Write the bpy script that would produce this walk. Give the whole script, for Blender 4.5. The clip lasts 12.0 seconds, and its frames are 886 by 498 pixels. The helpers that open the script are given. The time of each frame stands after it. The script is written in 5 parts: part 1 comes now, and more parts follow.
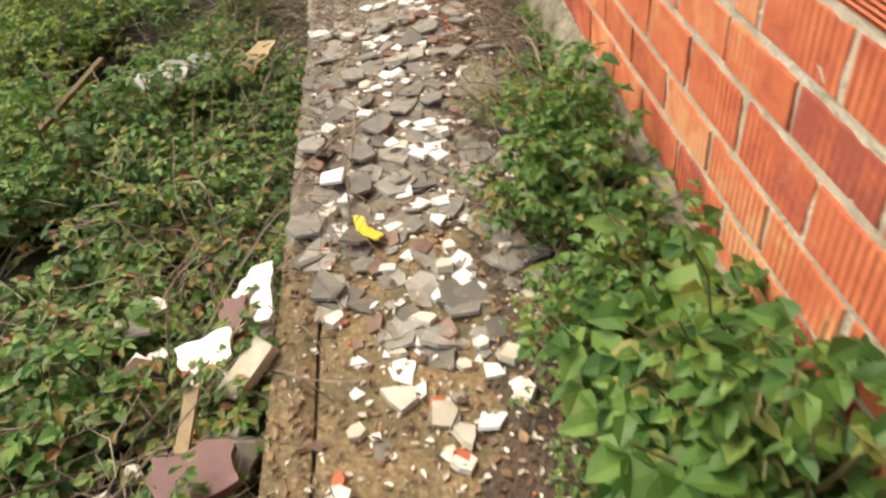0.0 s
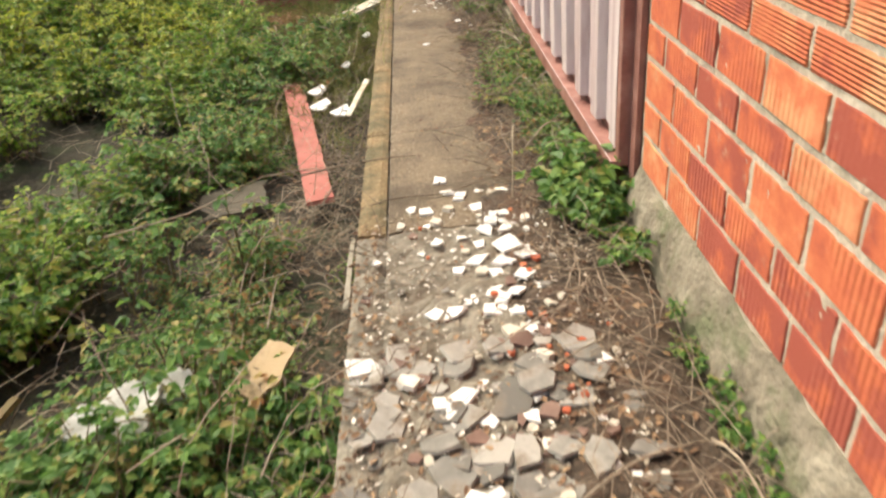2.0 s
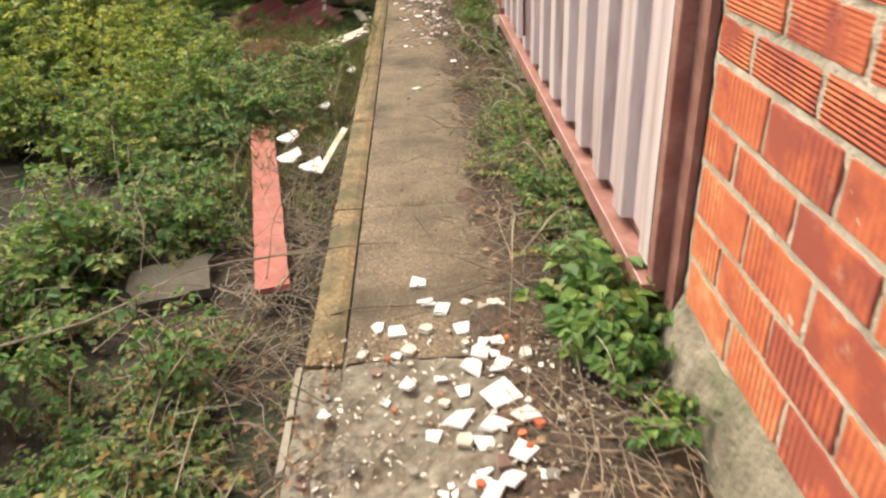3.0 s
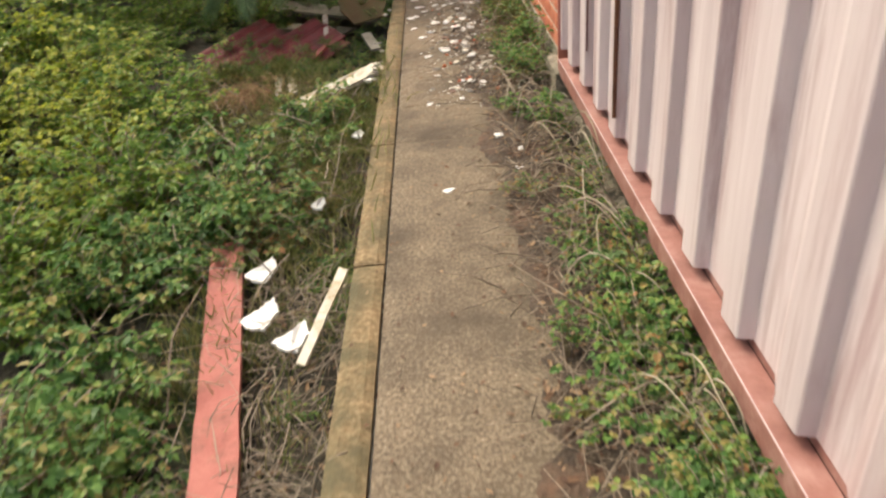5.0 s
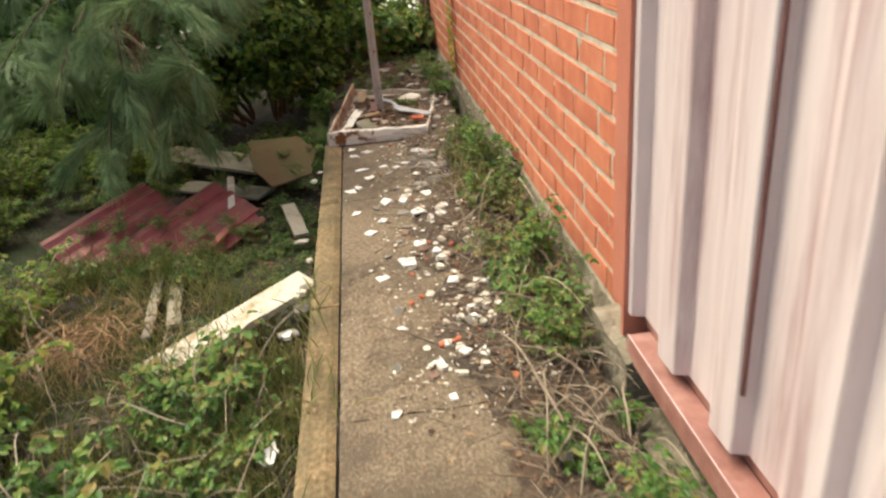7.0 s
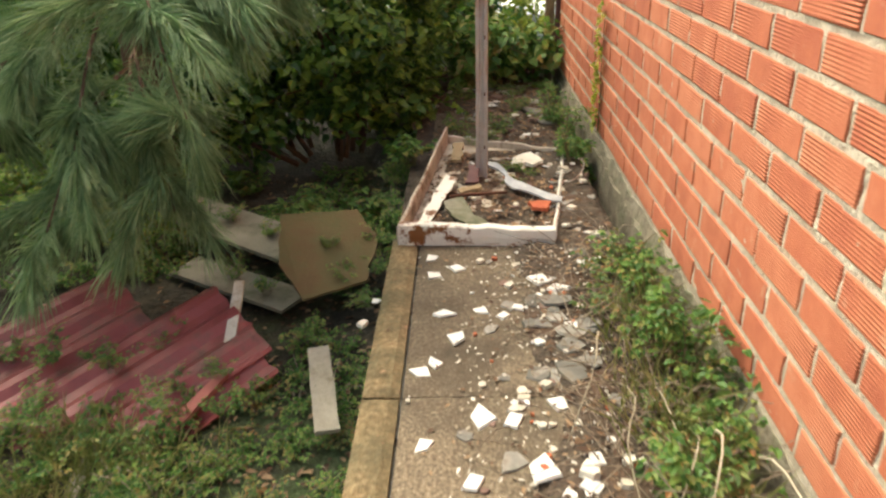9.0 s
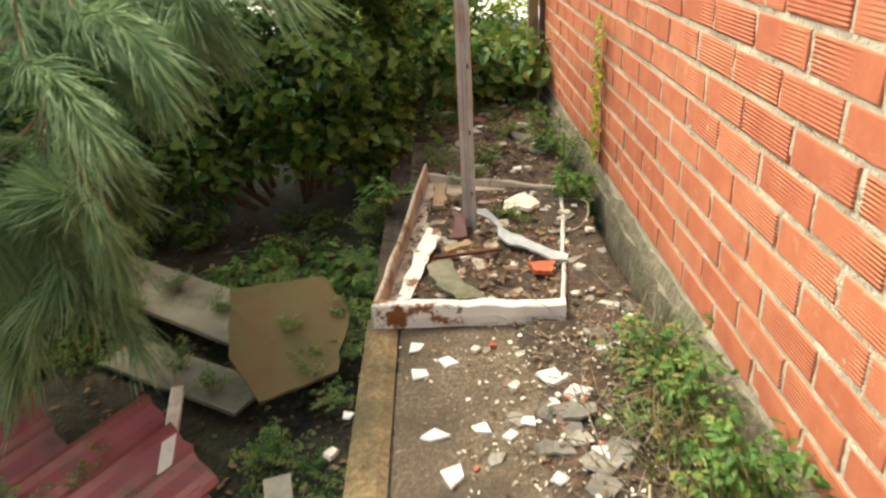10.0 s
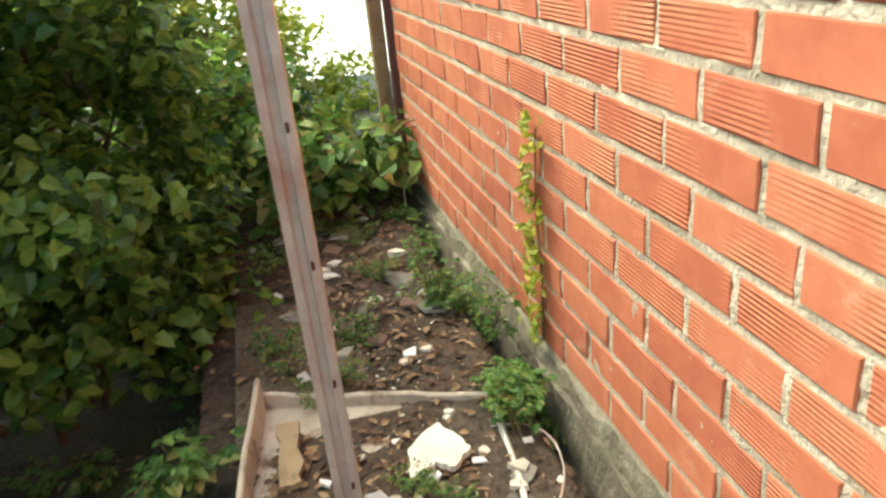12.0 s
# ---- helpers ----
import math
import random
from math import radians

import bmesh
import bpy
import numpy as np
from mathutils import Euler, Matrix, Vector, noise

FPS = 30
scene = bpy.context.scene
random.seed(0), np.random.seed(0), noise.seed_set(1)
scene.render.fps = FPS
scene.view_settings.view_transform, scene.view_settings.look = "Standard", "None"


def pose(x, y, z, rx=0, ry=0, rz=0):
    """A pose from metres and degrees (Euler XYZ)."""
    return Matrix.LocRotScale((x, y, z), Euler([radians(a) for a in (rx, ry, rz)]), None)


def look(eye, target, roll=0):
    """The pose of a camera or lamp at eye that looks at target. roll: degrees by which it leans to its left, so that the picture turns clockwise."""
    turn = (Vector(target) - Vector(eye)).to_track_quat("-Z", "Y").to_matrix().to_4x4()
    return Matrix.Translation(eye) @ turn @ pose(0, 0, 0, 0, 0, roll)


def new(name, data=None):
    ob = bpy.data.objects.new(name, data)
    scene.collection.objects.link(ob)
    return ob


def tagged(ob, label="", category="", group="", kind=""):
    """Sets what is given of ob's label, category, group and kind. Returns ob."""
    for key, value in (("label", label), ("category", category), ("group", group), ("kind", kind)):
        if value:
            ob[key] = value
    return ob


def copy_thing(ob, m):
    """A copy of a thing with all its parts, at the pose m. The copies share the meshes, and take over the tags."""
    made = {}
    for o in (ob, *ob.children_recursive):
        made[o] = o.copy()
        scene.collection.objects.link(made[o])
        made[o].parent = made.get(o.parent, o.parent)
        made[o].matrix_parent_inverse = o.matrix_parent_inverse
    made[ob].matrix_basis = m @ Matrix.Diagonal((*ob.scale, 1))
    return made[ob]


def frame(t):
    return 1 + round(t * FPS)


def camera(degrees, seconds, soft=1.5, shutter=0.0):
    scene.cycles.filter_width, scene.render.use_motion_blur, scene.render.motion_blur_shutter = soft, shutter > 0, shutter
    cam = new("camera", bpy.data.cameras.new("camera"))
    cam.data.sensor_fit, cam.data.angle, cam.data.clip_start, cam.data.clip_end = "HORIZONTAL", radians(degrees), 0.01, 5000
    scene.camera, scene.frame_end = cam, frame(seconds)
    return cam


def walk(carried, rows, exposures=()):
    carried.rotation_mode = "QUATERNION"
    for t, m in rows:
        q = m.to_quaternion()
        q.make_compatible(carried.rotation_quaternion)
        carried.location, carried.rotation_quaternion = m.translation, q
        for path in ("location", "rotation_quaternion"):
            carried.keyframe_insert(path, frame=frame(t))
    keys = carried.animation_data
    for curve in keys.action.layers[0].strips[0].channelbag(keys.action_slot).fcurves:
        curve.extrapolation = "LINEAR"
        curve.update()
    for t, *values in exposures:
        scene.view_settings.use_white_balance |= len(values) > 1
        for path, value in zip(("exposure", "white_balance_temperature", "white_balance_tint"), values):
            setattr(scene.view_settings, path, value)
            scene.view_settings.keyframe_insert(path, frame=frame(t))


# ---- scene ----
cam = camera(63.1, 12.0, soft=2.3, shutter=0.3)
METRES, EYE, TILT, LEAN, TURN = 11.5, 1.5, 0.0, 0.0, -0.5
ROWS = [
    (0.0, 0.0, 0.0, 0.0, -5.19, -40.29, 6.15),
    (0.5, -0.002, 0.0333, -0.0022, -0.31, -38.13, 4.4),
    (1.0, -0.0086, 0.08, -0.0001, -1.78, -35.67, 4.22),
    (1.5, -0.0144, 0.1116, -0.0024, -1.03, -34.0, 3.12),
    (2.0, -0.0139, 0.1555, 0.0027, -2.52, -30.88, 5.03),
    (2.5, -0.0081, 0.1908, -0.0006, -3.32, -29.29, 3.25),
    (4.5, -0.0069, 0.3543, 0.0003, 4.25, -31.26, 1.77),
    (5.0, -0.0107, 0.3912, 0.0017, -1.05, -31.15, 4.95),
    (5.5, -0.0132, 0.446, 0.0037, -3.31, -29.53, 4.23),
    (6.0, -0.018, 0.4948, 0.0015, -1.2, -27.55, 1.15),
    (6.5, -0.0214, 0.539, 0.0046, -4.65, -25.98, 2.45),
    (7.0, -0.0168, 0.5883, 0.003, -6.45, -25.38, 4.85),
    (7.5, -0.0163, 0.6318, 0.0017, 0.08, -25.85, 3.46),
    (9.5, -0.0226, 0.8103, -0.0049, 1.72, -25.56, 1.21),
    (10.0, -0.0232, 0.837, -0.0025, -0.6, -25.72, 2.94),
    (10.5, -0.0199, 0.8853, -0.0055, -2.88, -26.76, 5.26),
    (11.0, -0.0185, 0.9213, -0.0034, -3.47, -26.17, 4.24),
    (11.5, -0.0204, 0.9643, -0.0039, -9.66, -25.21, 2.52),
    (12.0, -0.0158, 0.9927, -0.0052, -14.57, -24.13, 5.33),
]
walk(cam, [(t, pose(0, 0, EYE, TILT, LEAN, TURN) @ pose(METRES * x, METRES * y, METRES * z, 90 + pitch, roll, yaw)) for t, x, y, z, yaw, pitch, roll in ROWS],
     exposures=[(0.0, 0.80, 7000, 2), (2.5, 1.02, 7000, 3), (4.5, 0.78, 6900, 4), (5.5, 0.88, 6850, 3), (7.5, 1.02, 7000, 0), (10.0, 1.45, 7000, -5), (12.0, 1.66, 6600, -9)])

# ---------- light ----------
world = bpy.data.worlds.new("world")
scene.world = world
world.use_nodes = True
wn = world.node_tree
sky = wn.nodes.new("ShaderNodeTexSky")
sky.sky_type = "NISHITA"
sky.sun_disc = False
SUN_EL, SUN_AZ = 56.0, -52.0          # azimuth from +y, clockwise; the sun stands ahead over the trees
sky.sun_elevation = radians(SUN_EL)
sky.sun_rotation = radians(SUN_AZ)
sky.dust_density = 7.0
sky.ozone_density = 0.3
wn.links.new(sky.outputs[0], wn.nodes["Background"].inputs[0])
wn.nodes["Background"].inputs[1].default_value = 0.15
sun = new("sun", bpy.data.lights.new("sun", "SUN"))
sun.data.energy = 0.78
sun.data.angle = radians(34)
sun.data.color = (1.0, 0.96, 0.91)
sd = Vector((math.sin(radians(SUN_AZ)) * math.cos(radians(SUN_EL)), math.cos(radians(SUN_AZ)) * math.cos(radians(SUN_EL)), math.sin(radians(SUN_EL))))
sun.matrix_world = look(sd * 30, (0, 0, 0))


# ---------- materials ----------
def mat(name, cols, scale=6.0, detail=6.0, rough=0.8, bump=0.25, bscale=60.0, island=0.0, obj_rand=0.0, metal=0.0, stain=None, stain_scale=2.0, stain_at=(0.5, 0.65), coords="Object", trans=0.0, bdist=0.01):
    """A procedural surface: a colour ramp over noise, stains at a larger scale, fine relief."""
    m = bpy.data.materials.new(name)
    m.use_nodes = True
    nt = m.node_tree
    N, L = nt.nodes, nt.links
    b = N["Principled BSDF"]
    tc = N.new("ShaderNodeTexCoord")
    co = tc.outputs[coords]
    n1 = N.new("ShaderNodeTexNoise")
    n1.inputs["Scale"].default_value = scale
    n1.inputs["Detail"].default_value = detail
    n1.inputs["Roughness"].default_value = 0.65
    L.new(co, n1.inputs["Vector"])
    r = N.new("ShaderNodeValToRGB")
    k = len(cols)
    while len(r.color_ramp.elements) < k:
        r.color_ramp.elements.new(0.5)
    for i, c in enumerate(cols):
        r.color_ramp.elements[i].position = 0.3 + 0.4 * i / max(1, k - 1)
        r.color_ramp.elements[i].color = (*c, 1)
    fac = n1.outputs["Fac"]
    src = None
    if island:
        g = N.new("ShaderNodeNewGeometry")
        src, amt = g.outputs["Random Per Island"], island
    elif obj_rand:
        o = N.new("ShaderNodeObjectInfo")
        src, amt = o.outputs["Random"], obj_rand
    if src is not None:
        mr = N.new("ShaderNodeMapRange")
        mr.inputs["From Min"].default_value, mr.inputs["From Max"].default_value = 0, 1
        mr.inputs["To Min"].default_value, mr.inputs["To Max"].default_value = -amt, amt
        L.new(src, mr.inputs["Value"])
        ad = N.new("ShaderNodeMath")
        ad.operation = "ADD"
        L.new(fac, ad.inputs[0])
        L.new(mr.outputs[0], ad.inputs[1])
        fac = ad.outputs[0]
    L.new(fac, r.inputs["Fac"])
    col = r.outputs["Color"]
    if stain:
        n2 = N.new("ShaderNodeTexNoise")
        n2.inputs["Scale"].default_value = stain_scale
        n2.inputs["Detail"].default_value = 8
        n2.inputs["Roughness"].default_value = 0.7
        L.new(co, n2.inputs["Vector"])
        r2 = N.new("ShaderNodeValToRGB")
        r2.color_ramp.elements[0].position, r2.color_ramp.elements[1].position = stain_at
        r2.color_ramp.elements[0].color, r2.color_ramp.elements[1].color = (0, 0, 0, 1), (1, 1, 1, 1)
        L.new(n2.outputs["Fac"], r2.inputs["Fac"])
        mx = N.new("ShaderNodeMix")
        mx.data_type = "RGBA"
        L.new(r2.outputs["Color"], mx.inputs[0])
        L.new(col, mx.inputs[6])
        mx.inputs[7].default_value = (*stain, 1)
        col = mx.outputs[2]
    L.new(col, b.inputs["Base Color"])
    b.inputs["Roughness"].default_value = rough
    b.inputs["Metallic"].default_value = metal
    if bump:
        n3 = N.new("ShaderNodeTexNoise")
        n3.inputs["Scale"].default_value = bscale
        n3.inputs["Detail"].default_value = 6
        L.new(co, n3.inputs["Vector"])
        bp = N.new("ShaderNodeBump")
        bp.inputs["Strength"].default_value = bump
        bp.inputs["Distance"].default_value = bdist
        L.new(n3.outputs["Fac"], bp.inputs["Height"])
        L.new(bp.outputs[0], b.inputs["Normal"])
    if trans:
        t = N.new("ShaderNodeBsdfTranslucent")
        L.new(col, t.inputs["Color"])
        ms = N.new("ShaderNodeMixShader")
        ms.inputs[0].default_value = trans
        L.new(b.outputs[0], ms.inputs[1])
        L.new(t.outputs[0], ms.inputs[2])
        L.new(ms.outputs[0], N["Material Output"].inputs["Surface"])
    return m


def brick_mat(name, axis, cols, var, groove, worn):
    """Extruded hollow clay brick: fine grooves along or across, worn away in places."""
    m = mat(name, cols, scale=7, rough=0.85, bump=0, obj_rand=var, stain=(0.60, 0.40, 0.28), stain_scale=11, stain_at=(0.60, 0.82))
    nt = m.node_tree
    N, L = nt.nodes, nt.links
    tc = N.new("ShaderNodeTexCoord")
    wv = N.new("ShaderNodeTexWave")
    wv.wave_type, wv.bands_direction, wv.wave_profile = "BANDS", axis, "SIN"
    wv.inputs["Scale"].default_value = 12.5 if axis == "Y" else 28.0
    wv.inputs["Distortion"].default_value = 0.12
    wv.inputs["Detail"].default_value = 2
    L.new(tc.outputs["Object"], wv.inputs["Vector"])
    nz = N.new("ShaderNodeTexNoise")
    nz.inputs["Scale"].default_value = 3.5
    oi = N.new("ShaderNodeObjectInfo")
    va = N.new("ShaderNodeVectorMath")
    va.operation = "MULTIPLY_ADD"
    va.inputs[1].default_value = (1, 1, 1)
    cx = N.new("ShaderNodeCombineXYZ")
    mu = N.new("ShaderNodeMath")
    mu.operation = "MULTIPLY"
    mu.inputs[1].default_value = 40
    L.new(oi.outputs["Random"], mu.inputs[0])
    L.new(mu.outputs[0], cx.inputs[0])
    L.new(tc.outputs["Object"], va.inputs[0])
    L.new(cx.outputs[0], va.inputs[2])
    L.new(va.outputs[0], nz.inputs["Vector"])
    for nd in list(N):
        if nd.bl_idname == "ShaderNodeTexNoise" and nd is not nz:
            L.new(va.outputs[0], nd.inputs["Vector"])
    rr = N.new("ShaderNodeMapRange")
    rr.inputs["From Min"].default_value, rr.inputs["From Max"].default_value = worn, worn + 0.2
    L.new(nz.outputs["Fac"], rr.inputs["Value"])
    mm = N.new("ShaderNodeMath")
    mm.operation = "MULTIPLY"
    L.new(wv.outputs["Fac"], mm.inputs[0])
    L.new(rr.outputs[0], mm.inputs[1])
    fine = N.new("ShaderNodeTexNoise")
    fine.inputs["Scale"].default_value = 140
    ad = N.new("ShaderNodeMath")
    ad.operation = "MULTIPLY_ADD"
    L.new(fine.outputs["Fac"], ad.inputs[0])
    ad.inputs[1].default_value = 0.25
    L.new(mm.outputs[0], ad.inputs[2])
    bp = N.new("ShaderNodeBump")
    bp.inputs["Strength"].default_value = 0.9
    bp.inputs["Distance"].default_value = groove
    L.new(ad.outputs[0], bp.inputs["Height"])
    L.new(bp.outputs[0], N["Principled BSDF"].inputs["Normal"])
    return m


M = {}
NEAR_CLAY = [(0.40, 0.09, 0.06), (0.60, 0.145, 0.068), (0.68, 0.20, 0.09), (0.74, 0.34, 0.17)]
FAR_CLAY = [(0.45, 0.125, 0.07), (0.53, 0.165, 0.088), (0.60, 0.215, 0.12)]
M["brick_h"] = brick_mat("brick_grooves_along", "Z", NEAR_CLAY, 0.15, 0.009, 0.36)
M["brick_v"] = brick_mat("brick_grooves_across", "Y", NEAR_CLAY, 0.22, 0.008, 0.42)
M["brick_f"] = brick_mat("brick_worn_grooves", "Z", FAR_CLAY, 0.14, 0.0045, 0.44)
M["mortar"] = mat("mortar", [(0.42, 0.36, 0.28), (0.55, 0.48, 0.385), (0.66, 0.59, 0.49)], scale=14, bump=0.9, bscale=70, stain=(0.36, 0.32, 0.25), stain_scale=3)
M["footing"] = mat("footing_concrete", [(0.12, 0.10, 0.072), (0.22, 0.19, 0.14), (0.35, 0.31, 0.24)], scale=7, bump=0.9, bscale=35, stain=(0.13, 0.14, 0.075), stain_scale=4, bdist=0.02)
M["concrete"] = mat("exposed_aggregate", [(0.085, 0.060, 0.036), (0.17, 0.128, 0.082), (0.34, 0.28, 0.20)], scale=75, detail=4, bump=0.7, bscale=110, stain=(0.065, 0.048, 0.030), stain_scale=1.9, stain_at=(0.42, 0.66))
M["kerb"] = mat("kerb_concrete", [(0.12, 0.078, 0.034), (0.225, 0.155, 0.075), (0.37, 0.28, 0.16)], scale=55, detail=4, bump=0.7, bscale=100, stain=(0.095, 0.08, 0.038), stain_scale=4.5, stain_at=(0.40, 0.62))
M["dark_slab"] = mat("dark_wet_slab", [(0.06, 0.05, 0.035), (0.11, 0.092, 0.065)], scale=9, bump=0.5, stain=(0.05, 0.055, 0.025), stain_scale=4)
# near-white colour that stands in for the glare past the path's end
M["yard"] = mat("pale_far_glare", [(0.62, 0.60, 0.55), (0.74, 0.72, 0.67)], scale=2, bump=0.2)
M["crumbled"] = mat("crumbled_mortar", [(0.10, 0.086, 0.064), (0.19, 0.168, 0.13), (0.31, 0.28, 0.225)], scale=22, bump=0.9, bscale=50, stain=(0.12, 0.09, 0.06), stain_scale=5)
M["soil"] = mat("dark_soil", [(0.03, 0.021, 0.014), (0.065, 0.045, 0.030), (0.125, 0.092, 0.062)], scale=26, bump=1.0, bscale=60, stain=(0.12, 0.065, 0.038), stain_scale=3, bdist=0.02)
M["ground"] = mat("ground_soil", [(0.022, 0.018, 0.011), (0.045, 0.036, 0.022), (0.085, 0.068, 0.042)], scale=12, bump=1.0, bscale=40, stain=(0.045, 0.07, 0.02), stain_scale=1.2, bdist=0.03)
M["sheet"] = mat("pink_white_sheet", [(0.54, 0.44, 0.45), (0.64, 0.54, 0.545), (0.72, 0.63, 0.635)], scale=2.2, rough=0.5, bump=0.1, bscale=9, stain=(0.36, 0.22, 0.225), stain_scale=2.6, stain_at=(0.50, 0.72))
nt_ = M["sheet"].node_tree
mp_ = nt_.nodes.new("ShaderNodeMapping")
mp_.inputs["Scale"].default_value = (1.0, 4.5, 0.30)
nt_.links.new(nt_.nodes["Texture Coordinate"].outputs["Object"], mp_.inputs["Vector"])
for nd_ in nt_.nodes:
    if nd_.bl_idname == "ShaderNodeTexNoise":
        nt_.links.new(mp_.outputs[0], nd_.inputs["Vector"])
M["steel_pink"] = mat("red_primer_steel", [(0.22, 0.095, 0.078), (0.31, 0.145, 0.12), (0.42, 0.24, 0.205)], scale=8, rough=0.55, bump=0.2, stain=(0.17, 0.055, 0.035), stain_scale=7, stain_at=(0.58, 0.75))
M["steel_orange"] = mat("orange_primer_steel", [(0.44, 0.15, 0.105), (0.52, 0.20, 0.145)], scale=5, rough=0.5, bump=0.15, stain=(0.42, 0.25, 0.18), stain_scale=9, stain_at=(0.6, 0.8))
M["rust"] = mat("rust", [(0.07, 0.028, 0.017), (0.16, 0.06, 0.03)], scale=20, rough=0.9, bump=0.5)
M["dark_steel"] = mat("dark_painted_steel", [(0.10, 0.04, 0.04), (0.17, 0.075, 0.07)], scale=8, rough=0.6, bump=0.2)
M["galv"] = mat("galvanised_steel", [(0.42, 0.38, 0.35), (0.52, 0.48, 0.45), (0.60, 0.57, 0.54)], scale=8, rough=0.5, bump=0.15, bscale=40, metal=0.25, stain=(0.42, 0.27, 0.22), stain_scale=3.5)
M["enamel"] = mat("chipped_white_enamel", [(0.72, 0.69, 0.62), (0.82, 0.79, 0.72)], scale=5, rough=0.4, bump=0.15, stain=(0.20, 0.075, 0.022), stain_scale=6.5, stain_at=(0.555, 0.60))
M["enamel_in"] = mat("dirty_enamel", [(0.42, 0.36, 0.28), (0.62, 0.55, 0.45)], scale=6, rough=0.6, bump=0.2, stain=(0.14, 0.08, 0.045), stain_scale=5, stain_at=(0.5, 0.62))
M["white_tile"] = mat("white_tile", [(0.74, 0.72, 0.68), (0.84, 0.83, 0.80)], scale=8, rough=0.35, bump=0.1, obj_rand=0.15, stain=(0.45, 0.40, 0.32), stain_scale=9, stain_at=(0.6, 0.75))
M["plaster"] = mat("white_plaster", [(0.46, 0.42, 0.34), (0.64, 0.59, 0.50), (0.76, 0.72, 0.64)], scale=12, bump=0.6, bscale=40, obj_rand=0.2)
M["slate"] = mat("grey_slate", [(0.13, 0.122, 0.106), (0.21, 0.20, 0.178), (0.34, 0.32, 0.285)], scale=9, bump=0.4, bscale=30, obj_rand=0.25, stain=(0.17, 0.135, 0.10), stain_scale=6)
M["brown_tile"] = mat("brown_clay", [(0.15, 0.09, 0.07), (0.25, 0.16, 0.125)], scale=9, bump=0.4, obj_rand=0.2)
M["red_bit"] = mat("red_clay_bit", [(0.42, 0.10, 0.045), (0.56, 0.19, 0.09)], scale=12, bump=0.5, obj_rand=0.2)
M["wood_red"] = mat("faded_red_paint", [(0.34, 0.105, 0.085), (0.45, 0.17, 0.14)], scale=5, bump=0.3, stain=(0.20, 0.09, 0.065), stain_scale=4)
M["wood_white"] = mat("peeling_white_paint", [(0.54, 0.50, 0.41), (0.70, 0.67, 0.58)], scale=6, bump=0.3, stain=(0.34, 0.24, 0.12), stain_scale=4.5, stain_at=(0.45, 0.62))
M["wood_grey"] = mat("weathered_wood", [(0.24, 0.21, 0.16), (0.40, 0.36, 0.29)], scale=10, bump=0.5, stain=(0.14, 0.12, 0.07), stain_scale=5)
M["red_sheet"] = mat("maroon_sheet", [(0.17, 0.032, 0.032), (0.25, 0.055, 0.055), (0.34, 0.11, 0.10)], scale=4, rough=0.5, bump=0.2, stain=(0.12, 0.055, 0.04), stain_scale=4)
M["board_pale"] = mat("pale_fibre_board", [(0.20, 0.185, 0.14), (0.31, 0.285, 0.22)], scale=4, bump=0.3, stain=(0.11, 0.115, 0.06), stain_scale=2.6)
M["board_brown"] = mat("wet_brown_board", [(0.10, 0.062, 0.022), (0.16, 0.10, 0.038)], scale=4, bump=0.3, stain=(0.095, 0.085, 0.028), stain_scale=4, stain_at=(0.42, 0.62))
M["card"] = mat("tan_cardboard", [(0.28, 0.20, 0.11), (0.40, 0.30, 0.18)], scale=6, bump=0.3, stain=(0.17, 0.12, 0.065), stain_scale=7)
M["foam"] = mat("dirty_white_foam", [(0.30, 0.30, 0.265), (0.56, 0.56, 0.52)], scale=10, bump=0.4)
M["yellow"] = mat("yellow_plastic", [(0.72, 0.46, 0.015), (0.78, 0.55, 0.03)], rough=0.4, bump=0.1)
M["film"] = mat("clear_grey_film", [(0.30, 0.30, 0.30), (0.48, 0.48, 0.48)], scale=14, rough=0.25, bump=0.4, bscale=25)
M["twig"] = mat("dry_twig", [(0.12, 0.088, 0.06), (0.23, 0.18, 0.13), (0.37, 0.305, 0.23)], scale=14, bump=0.4, obj_rand=0.25)
M["runner"] = mat("pale_runner", [(0.32, 0.27, 0.19), (0.46, 0.40, 0.30)], scale=14, bump=0.3, obj_rand=0.2)
M["straw"] = mat("brown_straw", [(0.22, 0.13, 0.065), (0.40, 0.26, 0.14)], scale=14, bump=0.2, island=0.2)
M["stem"] = mat("green_stem", [(0.12, 0.085, 0.04), (0.17, 0.15, 0.06)], scale=9, bump=0.2)
M["bark"] = mat("bark", [(0.085, 0.045, 0.025), (0.17, 0.095, 0.055)], scale=14, bump=1.0, bscale=22, bdist=0.02)
M["leaf"] = mat("bramble_leaf", [(0.06, 0.145, 0.03), (0.11, 0.23, 0.045), (0.21, 0.34, 0.075), (0.34, 0.28, 0.09)], scale=3, rough=0.5, bump=0.15, bscale=90, island=0.22, trans=0.4)
M["leaf_mix"] = mat("autumn_bramble_leaf", [(0.085, 0.15, 0.04), (0.15, 0.23, 0.06), (0.26, 0.28, 0.085), (0.32, 0.16, 0.06)], scale=3, rough=0.55, bump=0.15, bscale=90, island=0.30, trans=0.25)
# lighter copy of the bramble leaf: light on the foliage put into the colour
M["leaf_sunlit"] = mat("sunlit_bramble_leaf", [(0.11, 0.21, 0.03), (0.19, 0.32, 0.05), (0.33, 0.45, 0.085), (0.44, 0.42, 0.10)], scale=3, rough=0.45, bump=0.15, island=0.24, trans=0.52)
